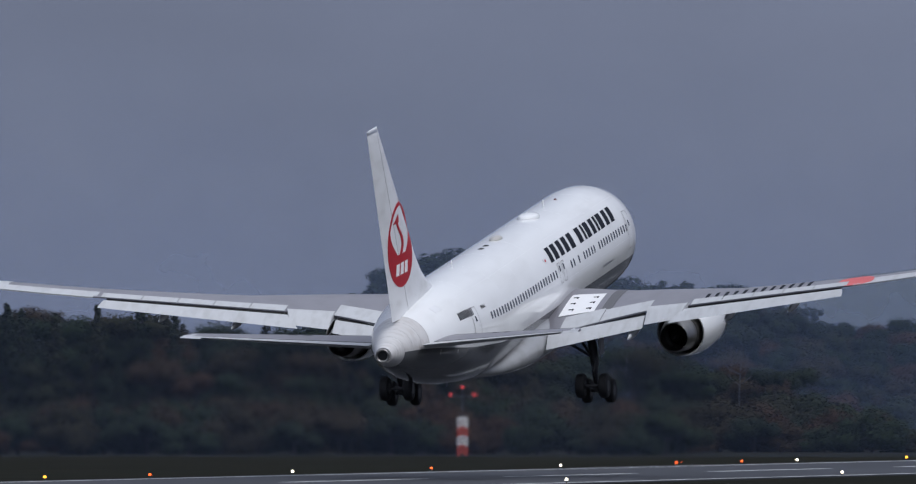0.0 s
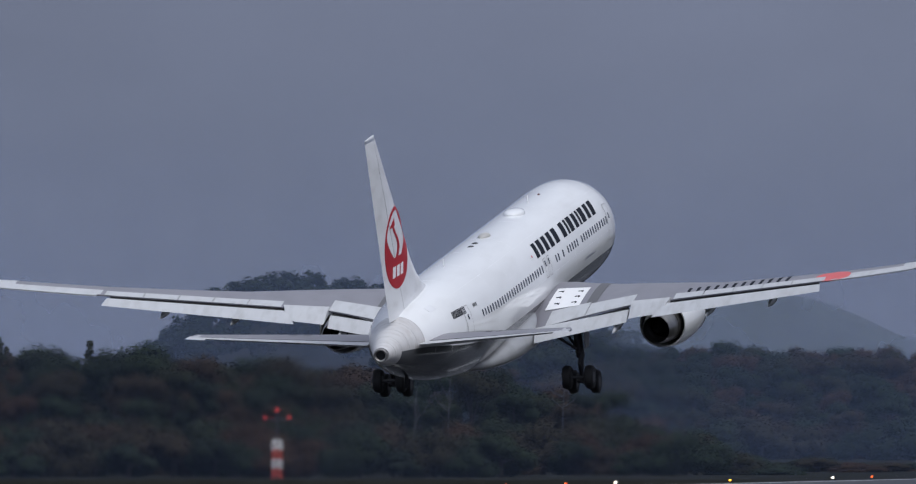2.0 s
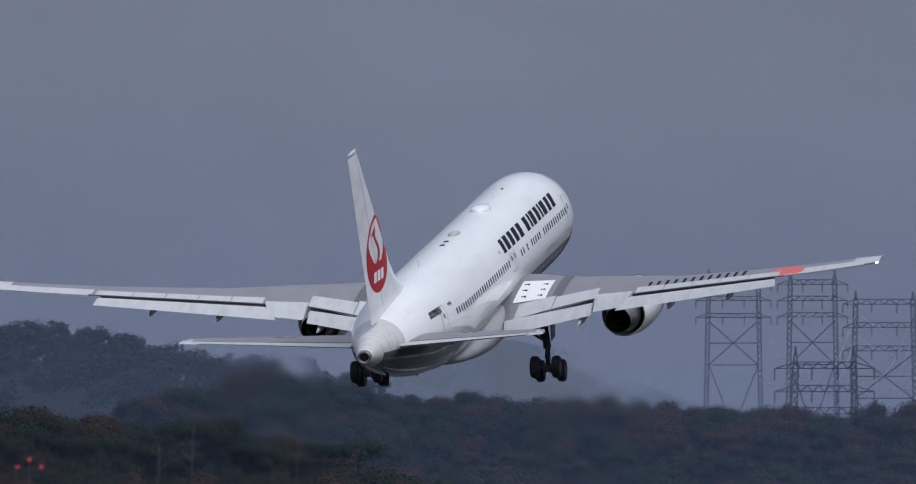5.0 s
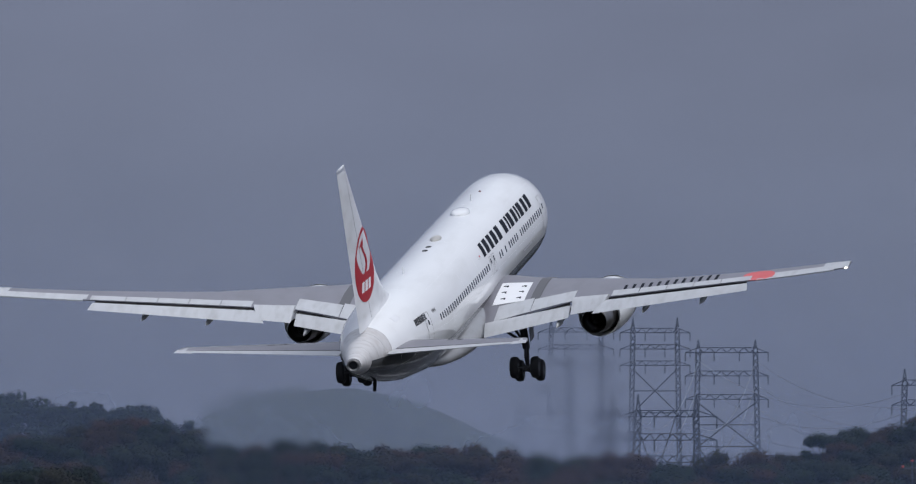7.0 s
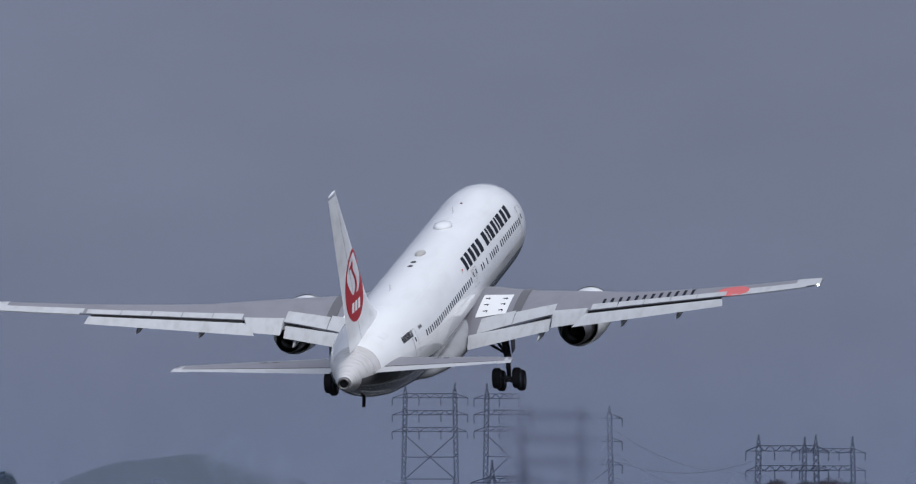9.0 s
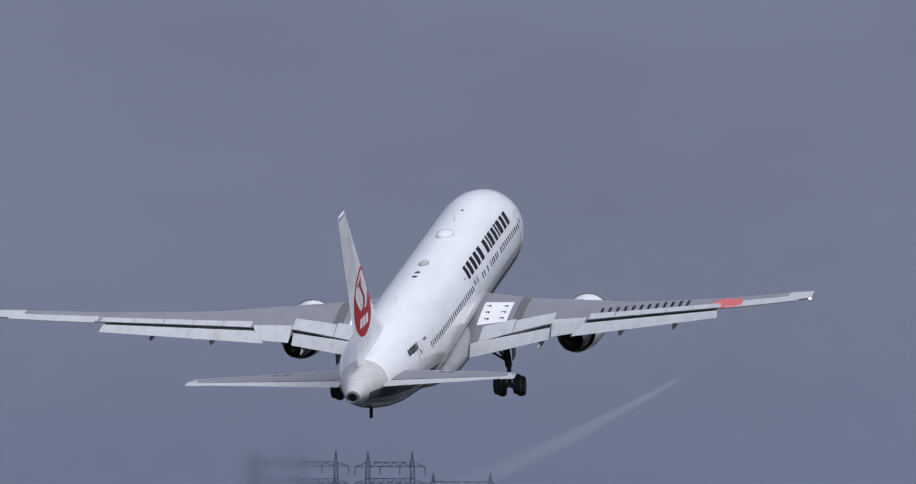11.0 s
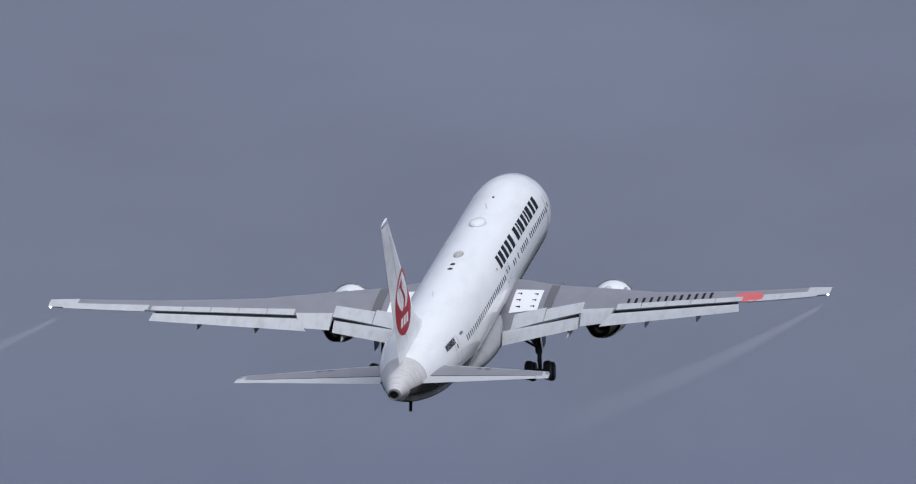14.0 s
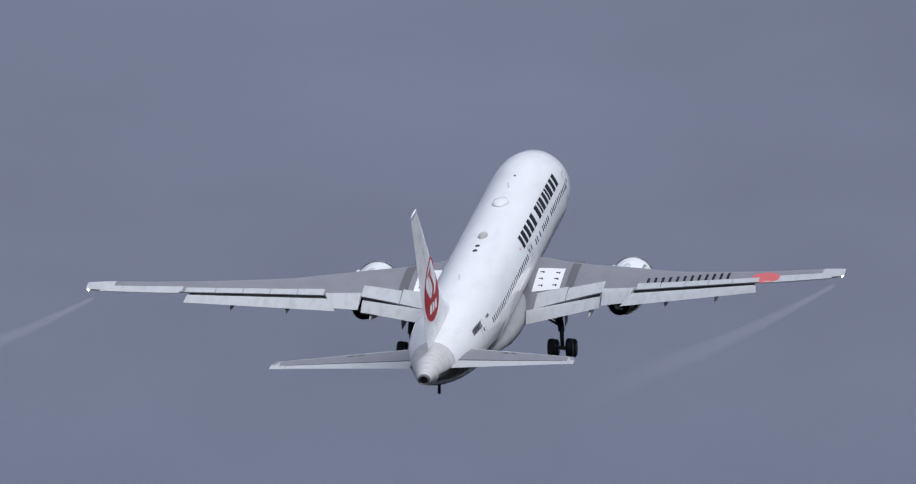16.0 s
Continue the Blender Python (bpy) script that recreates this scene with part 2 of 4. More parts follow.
def loft(rings, close_ends=True, loop=True):
    """A skin over rings of points, each with the same number of points."""
    bm = bmesh.new()
    rows = [[bm.verts.new(p) for p in r] for r in rings]
    n = len(rows[0])
    for a, b in zip(rows, rows[1:]):
        for i in range(n if loop else n - 1):
            j = (i + 1) % n
            bm.faces.new((a[i], a[j], b[j], b[i]))
    if close_ends and loop:
        bm.faces.new(rows[0])
        bm.faces.new(rows[-1])
    return bm


def tube(bm, a, b, r0, r1=None, n=8):
    """A tapered round bar from a to b, added to bm."""
    a, b = Vector(a), Vector(b)
    r1 = r0 if r1 is None else r1
    d = (b - a).normalized()
    u = d.orthogonal().normalized()
    v = d.cross(u)
    ra = [bm.verts.new(a + r0 * (math.cos(k * 2 * math.pi / n) * u + math.sin(k * 2 * math.pi / n) * v)) for k in range(n)]
    rb = [bm.verts.new(b + r1 * (math.cos(k * 2 * math.pi / n) * u + math.sin(k * 2 * math.pi / n) * v)) for k in range(n)]
    for k in range(n):
        bm.faces.new((ra[k], ra[(k + 1) % n], rb[(k + 1) % n], rb[k]))
    bm.faces.new(ra)
    bm.faces.new(rb)
    return bm


def bars(pairs, r, n=6):
    bm = bmesh.new()
    for a, b in pairs:
        tube(bm, a, b, r, n=n)
    return bm


def turned(profile, n=40, centre=(0, 0, 0), squash=1.0):
    """A body turned round the fore-and-aft axis: profile of (y, radius)."""
    rings = []
    for y, r in profile:
        rings.append([(centre[0] + r * math.cos(k * 2 * math.pi / n), centre[1] + y,
                       centre[2] + squash * r * math.sin(k * 2 * math.pi / n)) for k in range(n)])
    return loft(rings, close_ends=False)


def slab(grid, depth):
    """A plate over a grid of points, thickened along depth."""
    bm = bmesh.new()
    d = Vector(depth)
    top = [[bm.verts.new(Vector(p)) for p in row] for row in grid]
    low = [[bm.verts.new(Vector(p) - d) for p in row] for row in grid]
    h, w = len(grid), len(grid[0])
    for i in range(h - 1):
        for j in range(w - 1):
            bm.faces.new((top[i][j], top[i][j + 1], top[i + 1][j + 1], top[i + 1][j]))
            bm.faces.new((low[i][j], low[i + 1][j], low[i + 1][j + 1], low[i][j + 1]))
    for i in range(h - 1):
        bm.faces.new((top[i][0], top[i + 1][0], low[i + 1][0], low[i][0]))
        bm.faces.new((top[i][-1], low[i][-1], low[i + 1][-1], top[i + 1][-1]))
    for j in range(w - 1):
        bm.faces.new((top[0][j], low[0][j], low[0][j + 1], top[0][j + 1]))
        bm.faces.new((top[-1][j], top[-1][j + 1], low[-1][j + 1], low[-1][j]))
    return bm


def lerp(table, x):
    """Values between the rows (x, a, b, ...) of a table."""
    xs = [r[0] for r in table]
    return [float(np.interp(x, xs, [r[k] for r in table])) for k in range(1, len(table[0]))]


# ---- airliner ----
# Its space: x to starboard, y forward, z up; stations s count aft, 1.09 m each, the nose at 4.7.
def st(x, s, z):
    return Vector((x, 27.0 - (53.8 - (53.8 - s) * 1.09), z))


# station, half width, top, bottom
HULL = [(4.7, 0.04, -0.78, -0.86), (4.83, 0.40, -0.45, -1.22), (5.14, 0.78, -0.10, -1.60), (5.58, 1.10, 0.28, -1.88),
        (6.28, 1.52, 0.86, -2.18), (6.99, 1.84, 1.40, -2.38), (7.85, 2.12, 1.95, -2.53), (8.95, 2.34, 2.36, -2.63),
        (10.5, 2.48, 2.62, -2.70), (12.3, 2.515, 2.70, -2.71), (36.0, 2.515, 2.70, -2.71), (38.0, 2.51, 2.70, -2.68),
        (40.0, 2.49, 2.70, -2.55), (42.0, 2.45, 2.69, -2.30), (44.0, 2.36, 2.66, -2.06), (46.0, 2.20, 2.58, -1.70),
        (48.0, 1.90, 2.42, -1.26), (49.5, 1.58, 2.22, -0.88), (51.0, 1.18, 1.92, -0.44), (52.3, 0.82, 1.58, -0.04),
        (53.2, 0.58, 1.32, 0.27), (53.7, 0.44, 1.19, 0.39), (53.85, 0.40, 1.15, 0.44)]


def hull(s, angle, proud=0.0):
    """A point on the skin; angle in degrees up from starboard."""
    w, top, bot = lerp(HULL, s)
    a = radians(angle)
    zc, hz = (top + bot) / 2, (top - bot) / 2
    return st((w + proud) * math.cos(a), s, zc + (hz + proud) * math.sin(a))


def skin_patch(s0, s1, a0, a1, proud=0.012, ns=2, na=4, lean=0.0):
    """A thin plate that follows the hull; lean shifts its upper edge forward by metres."""
    return slab([[hull(s0 + (s1 - s0) * i / ns - lean * j / na, a0 + (a1 - a0) * j / na, proud) for j in range(na + 1)]
                 for i in range(ns + 1)], (0, 0, 0.008))


def foil(c, t, n=14):
    """Half outline of an aerofoil, fractions of chord and heights above and below."""
    xs = [0.5 - 0.5 * math.cos(math.pi * i / n) for i in range(n + 1)]
    y = [5 * t * (0.2969 * math.sqrt(x) - 0.126 * x - 0.3516 * x * x + 0.2843 * x ** 3 - 0.1036 * x ** 4) for x in xs]
    return xs, [v * c for v in y]


def wing_frame(x):
    """Leading edge, trailing edge, height and thickness ratio of the wing at a span."""
    x = abs(x)
    lead = float(np.interp(x, [0, 2.5, 4.8, 14.5, 22.4, 23.75], [20.6, 22.1, 24.2, 30.6, 34.9, 36.0]))
    trail = float(np.interp(x, [0, 3.2, 7.7, 9.8, 18.2, 23.7], [31.0, 31.0, 31.0, 31.75, 34.8, 37.2]))
    ratio = float(np.interp(x, [0, 3, 9, 23.7], [0.115, 0.112, 0.09, 0.08]))
    return lead, trail, -1.16 + 0.142 * x, ratio


def twist(x, c, f):
    """How far the section lies lower at a span: its front turned down outboard and up at the root, the wing bent under load."""
    x = abs(x)
    sag = float(np.interp(x, [0, 7.7, 9.8, 12, 15, 18.2, 21, 23.7], [0.14, 0.14, 0.15, 0.16, 0.18, 0.19, 0.12, 0.02]))
    nose = 0.42 * (1 - f) * float(np.interp(x, [5, 8, 12], [1, 0.7, 0]))
    return 0.08 * min(max((x - 3.0) / 4.0, 0), 1) * c * (0.75 - f) + sag - nose


def wing_top(x, s, side=1, proud=0.0):
    """A point on the wing's upper skin."""
    lead, trail, top, ratio = wing_frame(x)
    c = trail - lead
    f = min(max((s - lead) / c, 0), 1)
    y = 5 * ratio * c * (0.2969 * math.sqrt(f) - 0.126 * f - 0.3516 * f * f + 0.2843 * f ** 3 - 0.1036 * f ** 4)
    z = top - 0.46 * ratio * c + y - (0.03 * c + 0.12) * f * f - twist(x, c, f)
    return st(side * x, s, z + proud)


def wing_section(x, side):
    lead, trail, top, ratio = wing_frame(x)
    c = trail - lead
    xs, ys = foil(c, ratio)
    mid = top - 0.46 * ratio * c
    up = [st(side * x, lead + f * c, mid + y - (0.03 * c + 0.12) * f * f - twist(x, c, f)) for f, y in zip(xs, ys)]
    dn = [st(side * x, lead + f * c, mid - 0.75 * y - (0.03 * c + 0.12) * f * f - twist(x, c, f) - (0.05 if f > 0.98 else 0)) for f, y in zip(xs, ys)]
    return up + dn[-1:0:-1]


def wing_patch(x0, x1, s00, s01, s10, s11, side, proud=0.015, n=4, m=3, depth=0.012):
    """A plate on the wing's upper skin from span x0 (stations s00..s01) to x1 (s10..s11)."""
    grid = []
    for i in range(n + 1):
        f = i / n
        x, a, b = x0 + (x1 - x0) * f, s00 + (s10 - s00) * f, s01 + (s11 - s01) * f
        grid.append([wing_top(x, a + (b - a) * j / m, side, proud) for j in range(m + 1)])
    return slab(grid, (0, 0, depth))


def blade_surface(a_top, b_top, a_te, b_te, thick_a, thick_b, nose=0.5):
    """A flap or control surface between two ends: upper front edge to trailing edge, with a rounded nose below."""
    rings = []
    for p, q, t in ((a_top, a_te, thick_a), (b_top, b_te, thick_b)):
        p, q = Vector(p), Vector(q)
        d = q - p
        ring = []
        for f, up in ((0.0, 0.0), (0.12, 0.35), (0.4, 0.42), (0.75, 0.2), (1.0, 0.0)):
            ring.append(p + d * f + Vector((0, 0, up * t)))
        for f, dn in ((0.75, 0.22), (0.4, 0.55), (0.12, 0.75), (0.0, 0.6)):
            ring.append(p + d * f - Vector((0, 0, dn * t)))
        rings.append(ring)
    return loft(rings)


def fin_half(s, z):
    """Half thickness of the fin."""
    lead, trail = fin_edges(z)
    c = trail - lead
    f = min(max((s - lead) / c, 0), 1)
    return 5 * 0.085 * c * (0.2969 * math.sqrt(f) - 0.126 * f - 0.3516 * f * f + 0.2843 * f ** 3 - 0.1036 * f ** 4)


def fin_edges(z):
    return (float(np.interp(z, [1.5, 2.6, 3.0, 3.6, 4.4, 11.3], [42.6, 43.6, 44.6, 45.7, 46.7, 53.2])),
            float(np.interp(z, [1.5, 11.3], [51.5, 55.25])))


def fin_patch(s_z, proud=0.014, side=1):
    """A plate on the fin over rows of (s, z) points."""
    return slab([[st(side * (fin_half(s, z) + proud), s, z) for s, z in row] for row in s_z], (0.006 * side, 0, 0))


def disc_rows(cs, cz, rs, rz, r0, r1, a0, a1, n=24, m=6):
    return [[(cs + rs * (r0 + (r1 - r0) * j / m) * math.cos(radians(a0 + (a1 - a0) * i / n)),
              cz + rz * (r0 + (r1 - r0) * j / m) * math.sin(radians(a0 + (a1 - a0) * i / n))) for j in range(m + 1)]
            for i in range(n + 1)]


ELEVATORS = []


def build_airliner():
    plane = tagged(new("airliner"), "white twin-engine airliner with red tail disc, climbing with its wheels down", "airplane")
    # hull
    n = 56
    stations = sorted({r[0] for r in HULL} | {12.3 + i * 1.1 for i in range(1, 22)})
    aft = [s for s in stations if s >= 50.2] + [50.2]
    front = [s for s in stations if s < 50.2] + [50.2]
    low, high = -19, 199

    def belly_edge(s):
        """The angle at which the white paint gives way to the shade-darkened grey, rising towards the tail."""
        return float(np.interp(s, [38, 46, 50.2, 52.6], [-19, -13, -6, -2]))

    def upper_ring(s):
        a = belly_edge(s)
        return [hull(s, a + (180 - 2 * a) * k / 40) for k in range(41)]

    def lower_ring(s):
        a = belly_edge(s)
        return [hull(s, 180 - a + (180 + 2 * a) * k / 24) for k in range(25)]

    part("fuselage", loft([upper_ring(s) for s in sorted(set(front))], False, False), WHITE, plane)
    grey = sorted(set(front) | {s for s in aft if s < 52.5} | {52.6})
    part("belly", loft([lower_ring(s) for s in grey], False, False), BELLY, plane, "grey painted belly, darkened with underside shade")
    cone_rows = sorted({s for s in aft if s < 52.6} | {52.6})
    cone = part("tail_cone", loft([upper_ring(s) for s in cone_rows], False, False), TAIL_CONE, plane, "sooty banded tail cone")
    part("cone_end", loft([[hull(s, k * 360 / n) for k in range(n)] for s in sorted({s for s in aft if s > 52.6} | {52.6})]), TAIL_CONE, cone)
    for s in (50.25, 51.0, 51.8, 52.6, 53.25):
        part("seam", loft([[hull(s + d, -2 + 184 * k / n, 0.006) for k in range(n + 1)] for d in (0, 0.02)], False, False), SEAM, cone)
    pipe = part("exhaust_pipe", loft([[st(r * math.cos(k * math.pi / 12), s, 0.795 + 0.94 * r * math.sin(k * math.pi / 12))
                                       for k in range(24)] for s, r in ((53.6, 0.36), (54.0, 0.33), (54.02, 0.30), (53.98, 0.24), (53.9, 0.22))], False), METAL, cone, "dull metal exhaust pipe")
    part("exhaust_mouth", loft([[st(r * math.cos(k * math.pi / 12), s, 0.795 + 0.94 * r * math.sin(k * math.pi / 12))
                                 for k in range(24)] for s, r in ((53.8, 0.22), (53.93, 0.235))]), BLACK, pipe, "black exhaust mouth")
    # faint skin joints
    for s in (14.2, 19.6, 24.6, 29.9, 34.2, 38.2, 42.9, 46.9, 49.0):
        part("skin_joint", loft([[hull(s + d, low + (high - low) * k / 40, 0.005) for k in range(41)] for d in (0, 0.016)], False, False), JOINT, plane)
    for a in (52, 128, 3, 177):
        part("skin_joint", loft([[hull(s, a + d, 0.005) for d in (0, 0.22)] for s in sorted(set(front)) if 10 < s < 49], False, False), JOINT, plane)
    # wing root fairing along the belly
    rings = []
    for s, w, zt, zb in ((18.5, 0.5, -2.4, -2.75), (20, 1.9, -1.7, -2.95), (22, 2.62, -1.1, -3.1), (26, 2.80, -0.95, -3.15),
                         (30, 2.80, -1.0, -3.15), (33, 2.72, -1.25, -3.1), (35, 2.5, -1.6, -2.98), (37, 1.9, -2.0, -2.8), (38.2, 0.6, -2.3, -2.65)):
        rings.append([st(w * math.copysign(abs(math.cos(a)) ** 0.7, math.cos(a)), s,
                         (zt + zb) / 2 + (zt - zb) / 2 * math.copysign(abs(math.sin(a)) ** 0.8, math.sin(a)))
                      for a in (k * 2 * math.pi / 32 for k in range(32))])
    part("belly_fairing", loft(rings), FAIRING, plane, "grey wing root fairing")
    # cabin windows
    rows = [41.3 - 0.56 * i for i in range(26)] + [23.9, 23.3, 22.2, 21.0, 20.45, 19.9, 19.3, 18.75] + [17.6 - 0.56 * i for i in range(12)]
    for turn in (0, 1):
        for s in rows:
            bm = bmesh.new()
            ring = []
            for k in range(12):
                a = k * math.pi / 6
                ds = 0.125 * math.copysign(abs(math.cos(a)) ** 0.6, math.cos(a))
                da = 4.1 * math.copysign(abs(math.sin(a)) ** 0.6, math.sin(a))
                p = hull(s + ds, 14.6 + da, 0.012)
                ring.append(bm.verts.new((-p.x if turn else p.x, p.y, p.z)))
            low = [bm.verts.new(v.co * 1 - Vector((0.03 * (-1 if turn else 1), 0, 0))) for v in ring]
            bm.faces.new(ring)
            for k in range(12):
                bm.faces.new((ring[k], ring[(k + 1) % 12], low[(k + 1) % 12], low[k]))
            part("window", bm, GLASS_DARK, plane, smooth=False)
    # doors and exits: raised outline frames
    def door(s0, s1, a0, a1, name, label):
        d = part(name, skin_patch(s0, s1, a0, a1, 0.010, 2, 6), WHITE, plane, label)
        for e in ((s0 - 0.03, s0, a0, a1), (s1, s1 + 0.03, a0, a1), (s0, s1, a1 - 0.7, a1), (s0, s1, a0, a0 + 0.7)):
            part("door_seam", skin_patch(*e, 0.020, 2, 6), SEAM, d)
        part("door_window", skin_patch((s0 + s1) / 2 - 0.1, (s0 + s1) / 2 + 0.1, 15, 21, 0.022), GLASS_DARK, d)
        return d
    door(44.6, 43.55, -8, 32, "cabin_door", "outlined rear cabin door")
    door(26.7, 26.15, 3, 24, "emergency_exit", "outlined over-wing exit")
    door(25.85, 25.3, 3, 24, "emergency_exit", "outlined over-wing exit")
    door(11.2, 10.2, -8, 32, "cabin_door", "outlined forward cabin door")
    # lettering along the cabin, kept as plain bars
    widths = [0.85, 1.0, 0.95, 1.0, 1.05, 0.55, 1.0, 0.5, 1.0, 0.85, 0.5, 1.05, 0.85, 0.9]
    s = 27.45
    for i, w in enumerate(widths):
        if i != 5:
            for k in ((0.06, 0.86),):
                part("name_bar", skin_patch(s - w * k[0], s - w * k[1], 27.5, 44, 0.014, 2, 5, 0.28), INK, plane, "dark bar of lettering")
        s -= w * 1.235 if i != 5 else w
    part("flag_patch", skin_patch(28.6, 27.95, 30, 36, 0.012), WHITE, plane)
    part("flag_disc", skin_patch(28.38, 28.16, 31.8, 34.2, 0.022), RED, plane)
    s = 46.3
    for i in range(6):
        for k in ((0, 0.13), (0.19, 0.30)):
            part("registration_bar", skin_patch(s - k[0], s - k[1], 23.0, 32.5, 0.013, 1, 3, 0.08), INK, plane, "dark bar of lettering")
        s -= 0.37
    for i in range(6):
        part("small_bar", skin_patch(42.6 - 0.13 * i, 42.54 - 0.13 * i, 25.5, 29.5, 0.012, 1, 2), WEAR_GREY, plane)
    for i in range(8):
        part("small_bar", skin_patch(47.6 - 0.22 * i, 47.46 - 0.22 * i, -6, -2, 0.012, 1, 2), WEAR_GREY, plane)
    part("access_hatch", skin_patch(48.2, 47.3, 47, 59, 0.006, 2, 4), TAIL_WHITE, plane, "square outlined hatch")
    part("vent_slot", skin_patch(17.3, 14.9, -9.0, -7.2, 0.012, 4, 2), BARE, plane, "bright sill strip")
    # things on the roof
    def hump(s, rx, ry, rz, mat, name, label):
        rings = []
        for f, r in ((0.0, 1.0), (0.45, 0.98), (0.75, 0.88), (0.93, 0.62), (1.0, 0.2)):
            rings.append([st(rx * r * math.cos(a), s + ry * r * math.sin(a), 2.66 - 0.05 * r + f * rz) for a in (k * math.pi / 14 for k in range(28))])
        part(name, loft(rings), mat, plane, label)
    hump(22.0, 0.52, 0.98, 0.27, WHITE, "antenna_dome", "low round white antenna dome")
    hump(29.3, 0.30, 0.75, 0.20, RADOME, "antenna_fairing", "small beige antenna fairing")
    hump(31.5, 0.20, 0.36, 0.09, BLACK, "roof_vent", "black oval roof vent")
    hump(32.55, 0.20, 0.36, 0.09, BLACK, "roof_vent", "black oval roof vent")
    hump(16.0, 0.09, 0.15, 0.12, BEACON_RED, "beacon", "small dark red beacon")
    for s in (18.6, 38.8):
        rings = [[st(0.025 * math.cos(a), s + 0.16 * w * math.sin(a) + 0.12 * f, 2.66 + 0.42 * f) for a in (k * math.pi / 4 for k in range(8))] for f, w in ((0, 1), (1, 0.5))]
        part("blade_antenna", loft(rings), WHITE, plane)
    # fin and rudder
    zs = [1.5, 2.0, 2.6, 3.0, 3.6, 4.4, 6, 8, 10, 11.22, 11.4]
    def hinge(z):
        return float(np.interp(z, [1.85, 11.25], [49.0, 53.6]))
    def fin_ring(z, lo, hi, wide=1.0):
        ss = [lo + (hi - lo) * (0.5 - 0.5 * math.cos(math.pi * i / 14)) for i in range(15)]
        k = (0.6 if z > 11.3 else 1.0) * wide
        return [st(k * fin_half(s, z), s, z) for s in ss] + [st(-k * fin_half(s, z), s, z) for s in ss[::-1]]
    fin = part("fin", loft([fin_ring(z, fin_edges(z)[0], hinge(z)) for z in zs]), TAIL_WHITE, plane, "white tail fin with a red disc")
    part("rudder", loft([fin_ring(z, hinge(z) + 0.05, fin_edges(z)[1]) for z in zs[1:]]), TAIL_WHITE, plane, "white rudder")
    part("rudder_gap", loft([fin_ring(z, hinge(z) - 0.02, hinge(z) + 0.07, 0.96) for z in zs[1:-1]]), BLACK, plane)
    part("fin_cap", loft([fin_ring(z, fin_edges(z)[0] + 0.1, fin_edges(z)[1] + 0.03, 1.06) for z in (11.22, 11.37)]), BARE, fin)
    for side in (1, -1):
        def at(a, c):
            return (50.1 - 2.22 * a, 5.46 + 2.0 * c)
        disc = part("tail_disc", fin_patch(disc_rows(50.1, 5.46, 2.22, 2.0, 0.90, 1.0, 0, 360, 56, 2), 0.014, side), RED, fin, "red ring emblem")
        def half_width(c):
            return 0.95 * math.sqrt(max(0.0, 1 - (c / 0.95) ** 2))
        rows = [[at(half_width(c) * k, c) for k in np.linspace(-1, 1, 15)] for c in np.linspace(-0.94, -0.22, 10)]
        part("emblem_shape", fin_patch(rows, 0.016, side), RED, disc, "red emblem shape")
        for lr in (-1, 1):
            rows = []
            for c in np.linspace(-0.22, 0.42, 9):
                w, f = half_width(c), 1 - (c + 0.22) / 0.64
                rows.append([at(lr * (w - (w * 0.62 * f ** 1.4 + 0.04) * k), c) for k in np.linspace(0, 1, 5)])
            part("emblem_shape", fin_patch(rows, 0.016, side), RED, disc)
        rows = [[at(-0.10 + 0.20 * math.sin(2.6 * t * math.pi * 0.62) + w * (1 - 0.35 * t), -0.25 + 0.92 * t) for w in (-0.10, 0, 0.10)] for t in np.linspace(0, 1, 14)]
        part("emblem_shape", fin_patch(rows, 0.018, side), RED, disc)
        part("emblem_shape", fin_patch([[at(-0.15 - 0.42 * t, 0.64 - 0.10 * t + w * (1 - 0.9 * t)) for w in (-0.10, 0, 0.10)] for t in (0, 0.5, 1)], 0.018, side), RED, disc)
        for i in range(3):
            a0 = -0.46 + 0.31 * i
            part("emblem_bar", fin_patch([[at(a0 + 0.22 * k + 0.05 * j, -0.70 + 0.27 * j) for k in (0, 0.5, 1)] for j in (0, 0.5, 1)], 0.026, side), PANEL_WHITE, disc)
    # tail planes
    for side in (1, -1):
        def tail_ring(x, f0, f1):
            lead = 46.5 + (x - 1.4) * 6.6 / 7.9
            trail = 51.2 + (x - 1.0) * 3.5 / 8.35
            if x > 9.2:
                lead += 0.6
            c, z0 = trail - lead, 0.50 + 0.123 * x + 0.22 * (x - 1.4) / 8
            t = 0.09
            fs = [f0 + (f1 - f0) * (0.5 - 0.5 * math.cos(math.pi * i / 10)) for i in range(11)]
            h = [5 * t * c * (0.2969 * math.sqrt(f) - 0.126 * f - 0.3516 * f * f + 0.2843 * f ** 3 - 0.1036 * f ** 4) for f in fs]
            return [st(side * x, lead + f * c, z0 - 0.045 * c * (0.75 - f) + v) for f, v in zip(fs, h)] + [st(side * x, lead + f * c, z0 - 0.045 * c * (0.75 - f) - v) for f, v in zip(fs[::-1], h[::-1])]
        tail = part("tailplane", loft([tail_ring(x, 0.0, 0.66) for x in (0.4, 1.4, 4, 7, 9.2, 9.38)]), WING_GREY, plane, "grey tailplane")
        part("leading_edge", slab([[Vector(tail_ring(x, 0.0, 0.14)[i]) + Vector((0, 0.004, 0.012)) for i in (2, 5, 10)] for x in (1.5, 4, 7, 9.2)], (0, 0, 0.01)), FLAP_GREY, tail, "light leading edge")
